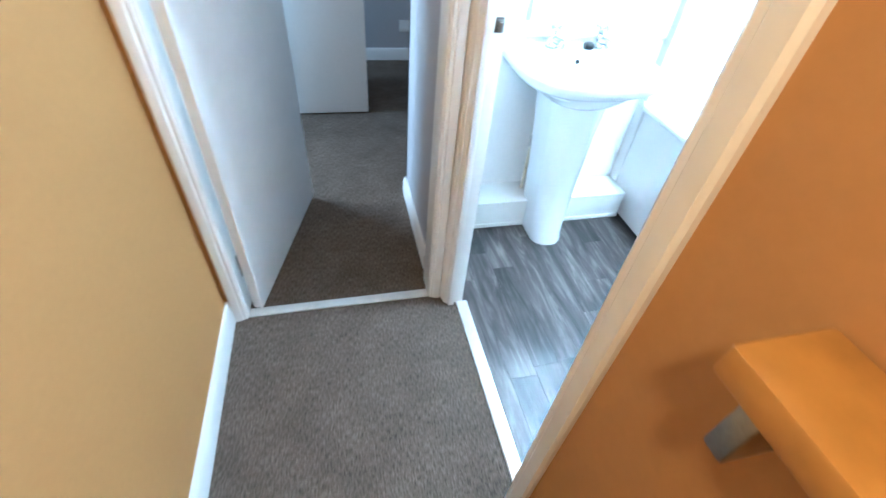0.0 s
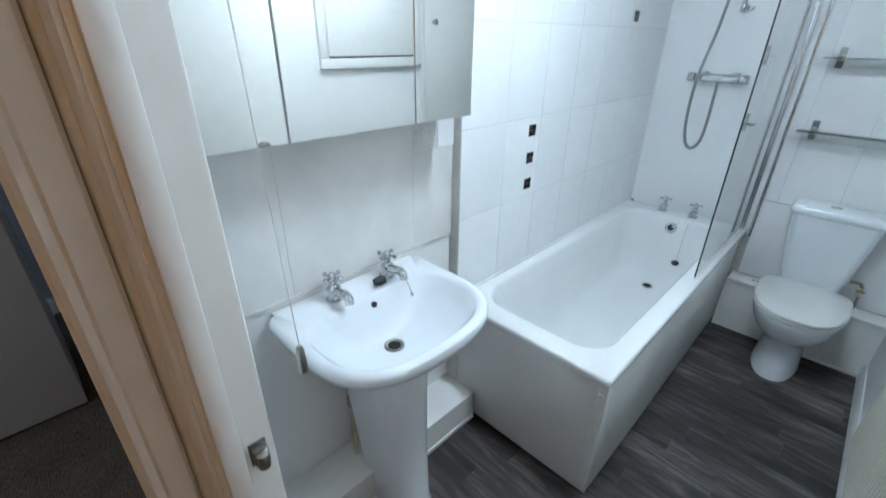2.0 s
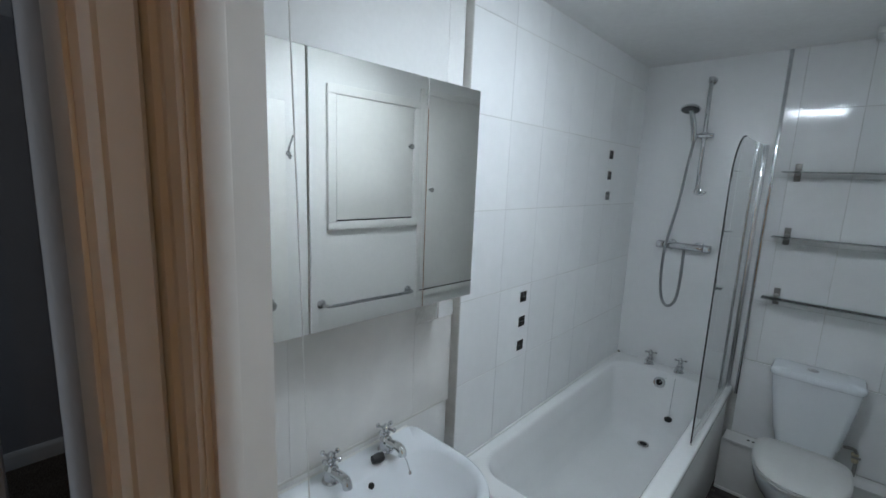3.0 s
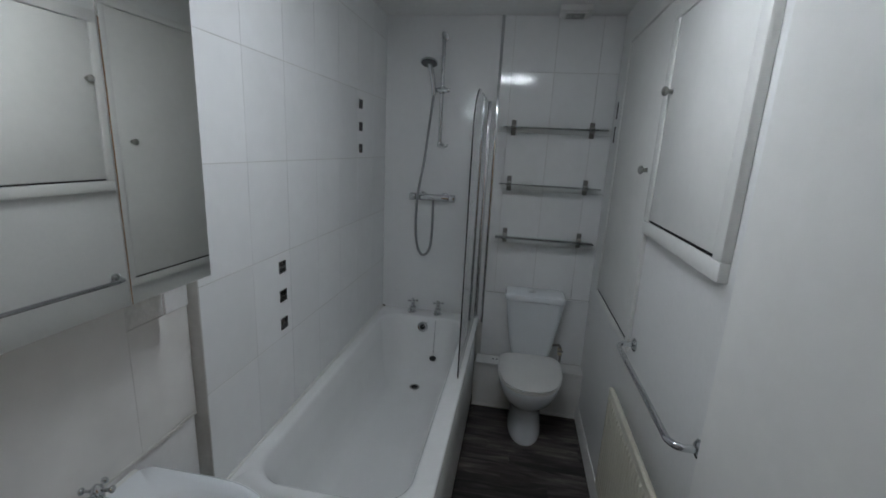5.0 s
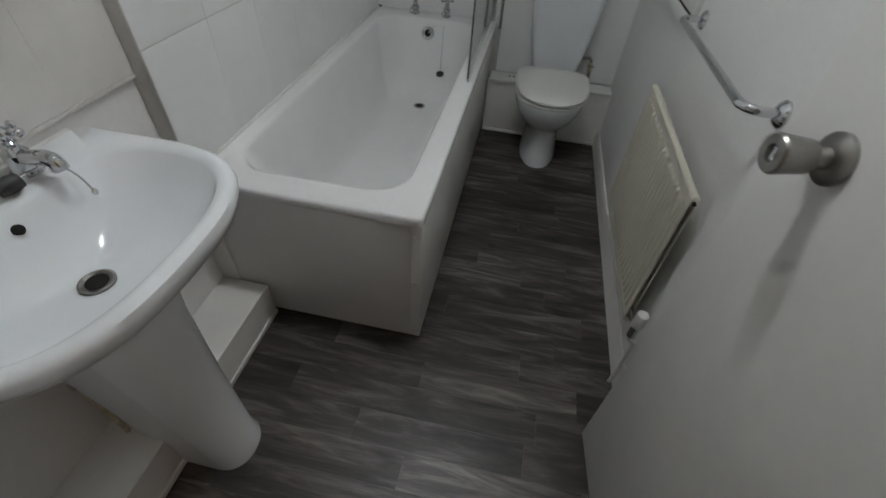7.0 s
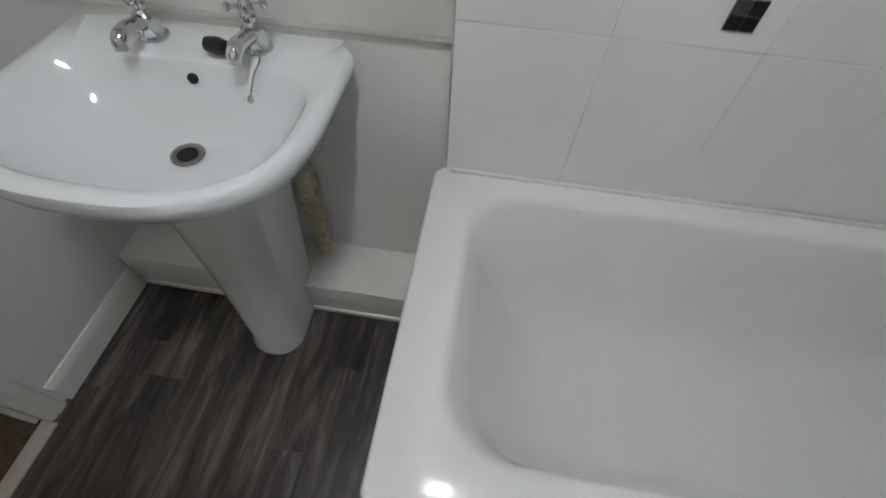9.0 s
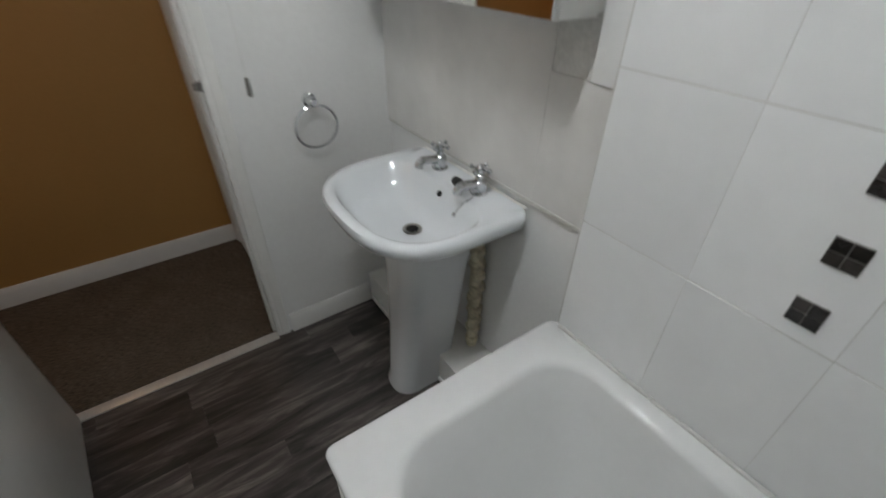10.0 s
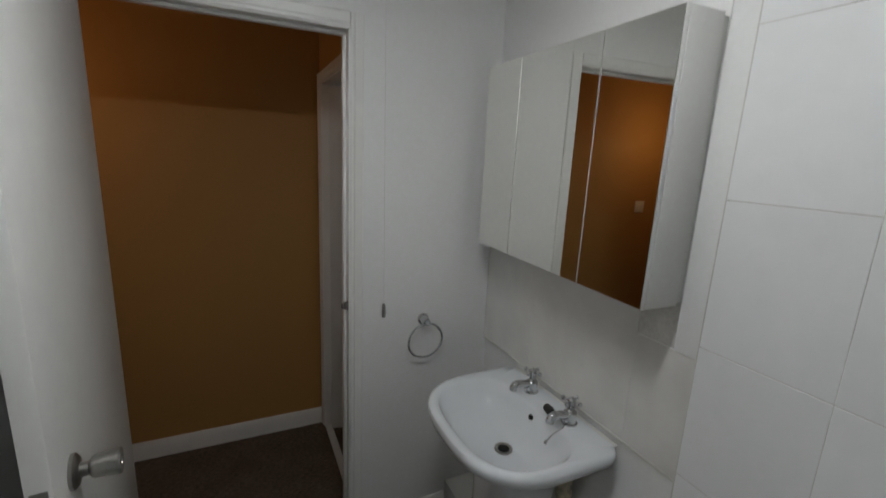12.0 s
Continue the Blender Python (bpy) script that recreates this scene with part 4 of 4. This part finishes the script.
door, dm, dlen, dlo, dhi = make_door("door_1", "white painted flush bathroom door, open against wall", (1.314, YD + .012), (1.245, -1.906), 2.045, .035, -1)
def knob_set(m, x, z, yface, out, parent):
    prof = [(0, .033), (.006, .033), (.011, .027), (.013, .014), (.026, .013), (.030, .0185), (.034, .021), (.072, .0255), (.0755, .0235), (.0755, .012), (.070, .011)]
    bm = lathe((x, yface, z), (0, out, 0), prof, 26)
    k = part("door_knob", moved(bm, m), STEEL, parent, "brushed steel turn knob with round rose")
    part("thumb_turn", moved(box(x - .004, x + .004, min(yface + out * .062, yface + out * .074), max(yface + out * .062, yface + out * .074), z - .009, z + .009, .002), m), CHROME, k)
knob_set(dm, dlen - .108, 1.058, dhi, 1, door)
part("latch_plate", moved(box(dlen - .0005, dlen + .001, dlo + .006, dhi - .006, 1.005, 1.105), dm), STEEL, door)
_hk = thing("coat_hook", "double chrome coat hook screwed to wall beside door", "coat hook")
HY, HZ = -1.838, 1.815
part("plate", lathe((XR, HY, HZ), (-1, 0, 0), [(0, .013), (.004, .013), (.007, .007)], 16), CHROME, _hk)
part("upper_prong", tube(spline([(XR - .004, HY, HZ + .01), (XR - .016, HY, HZ + .035), (XR - .038, HY + .006, HZ + .075), (XR - .044, HY + .008, HZ + .090)], 5), .0048, 10), CHROME, _hk)
part("lower_prong", tube(spline([(XR - .004, HY, HZ - .01), (XR - .016, HY, HZ - .025), (XR - .030, HY, HZ - .020), (XR - .034, HY, HZ - .006)], 5), .0048, 10), CHROME, _hk)
# strike plate on the lining
_st = thing("latch_keep", "small dark steel latch keep on door lining", "latch")
part("plate", box(D0 - .0005, D0 + .0015, YD - .028, YD - .006, 1.062, 1.099, .0006), BRACKET, _st)
part("housing", box(D0 + .001, D0 + .014, YD - .026, YD - .008, 1.068, 1.094, .002), BRACKET, _st)
part("roller", rod((D0 + .017, YD - .018, 1.070), (D0 + .017, YD - .018, 1.092), .0075, n=16, bevel=.001), STEEL, _st)

# ---- things: hall and bedroom ----
bed_door, bm_m, bl, blo, bhi = make_door("door_2", "white painted flush bedroom door, standing open", (.494, -3.520), (-.243, -3.326), 1.98, .036, -1)
part("hinge", moved(box(-.004, .030, .0, .004, .18, .28, .001), bm_m), STEEL, bed_door)
_w = thing("wardrobe", "plain white tall wardrobe in bedroom", "wardrobe")
part("carcass", box(-1.79, -1.218, -4.40, -2.912, .0, 2.10, .004), PLASTIC, _w)
part("door", box(-1.216, -1.198, -3.66, -2.912, .012, 2.08, .002), PLASTIC, _w)
part("door", box(-1.216, -1.198, -4.40, -3.664, .012, 2.08, .002), PLASTIC, _w)
_so = thing("wall_socket", "white plastic socket on bedroom wall", "socket")
part("plate", box(-2.24, -2.231, -2.545, -2.400, .235, .322, .003), PLASTIC, _so)
part("switch", box(-2.231, -2.227, -2.485, -2.465, .275, .295, .001), PLASTIC, _so)
_sh = thing("handrail", "varnished pine handrail board fixed along hall wall", "handrail")
part("board", box(1.572, 2.40, -2.860, YH - .006, 1.108, 1.142, .004), WOOD, _sh)
for xx in (1.60, 2.22):
    part("bracket", box(xx, xx + .022, -2.850, YH - .004, 1.040, 1.108, .003), STEEL, _sh, "dull metal bracket")
_ls = thing("light_switch", "white plastic light switch on hall wall", "light switch")
part("plate", box(1.929, 2.015, HALL_Y, HALL_Y + .009, 1.312, 1.398, .003), PLASTIC, _ls)
part("rocker", box(1.964, 1.980, HALL_Y + .009, HALL_Y + .013, 1.340, 1.370, .001), PLASTIC, _ls)
_lamp = thing("pendant_lamp", "small hall pendant lamp with warm bare bulb", "lamp")
part("ceiling_rose", lathe((1.93, -3.22, H), (0, 0, -1), [(0, .048), (.010, .048), (.022, .030), (.030, .008)], 24), PLASTIC, _lamp)
part("flex", rod((1.93, -3.22, 1.99), (1.93, -3.22, H - .028), .0035, n=10), PLASTIC, _lamp)
part("holder", lathe((1.93, -3.22, 1.995), (0, 0, -1), [(0, .006), (.006, .016), (.030, .019), (.048, .019), (.050, .015)], 18), PLASTIC, _lamp)

# ---- pieces: wall tiles and planks ----
_ty = [-1.688, -1.4325, -1.19]
while _ty[-1] + .2425 < YB - .03:
    _ty.append(_ty[-1] + .2425)
_ty.append(YB - .002)
_tz = [.56, .928, 1.266, 1.607, 1.955, 2.30, H]
_wt = tagged(new("wall_tiles_bath", finish("wall_tiles_bath", box(-.0099, -.0009, -1.688, YB, .56, H), GROUT, False)), "large glossy white wall tiles beside bath", "tiles", kind="structure")
for a, b in zip(_ty, _ty[1:]):
    for c, d in zip(_tz, _tz[1:]):
        part("tile", box(-.007, 0, a + .0006, b - .0006, c + .0012, d - .0012, .0006, 1), SATIN_TILE, _wt, smooth=False)
for yy, zs in ((-1.252, (1.211, 1.096, .982)), (-.424, (1.886, 1.771, 1.657))):
    for zz in zs:
        t = part("mosaic_inset", box(.0002, .0020, yy - .0235, yy + .0235, zz - .0235, zz + .0235), BRACKET, _wt, "dark glass mosaic inset")
        for u in (-.0117, .0117):
            for v in (-.0117, .0117):
                part("mosaic_chip", box(.0020, .0040, yy + u - .0107, yy + u + .0107, zz + v - .0107, zz + v + .0107, .0008, 1), MOSAIC, t, smooth=False)
_bt = tagged(new("wall_tiles_toilet", finish("wall_tiles_toilet", box(.704, XR, YB - .004, YB - .0005, .77, H), GROUT, False)), "large glossy white wall tiles above toilet", "tiles", kind="structure")
_tx = [.704, .765, 1.01, 1.255, XR]
_tz2 = [.773, 1.11, 1.452, 1.794, 2.136, H]
for a, b in zip(_tx, _tx[1:]):
    for c, d in zip(_tz2, _tz2[1:]):
        part("tile", box(a + .001, b - .001, YB - .009, YB - .004, c + .001, d - .001, .001, 1), TILE, _bt, smooth=False)

_rng = random.Random(5)
_pw = .104
_y = -2.705
_meshes = {}
while _y < YB:
    x = -.07 - _rng.random() * .8
    while x < XR:
        ln = _rng.choice((.38, .52, .66, .80))
        a, b = max(x, -.068), min(x + ln, XR)
        y1 = min(_y + _pw, YB)
        if b - a > .02:
            key = (round(b - a, 3), round(y1 - _y, 3))
            if key not in _meshes:
                _meshes[key] = finish("plank", box(0, key[0] - .0003, 0, key[1] - .0003, -.003, .0, .0003, 1), PLANK, False)
            p = new("plank", _meshes[key])
            p.location = (a, _y, 0)
            p.parent = floor_bath
        x += ln
    _y += _pw
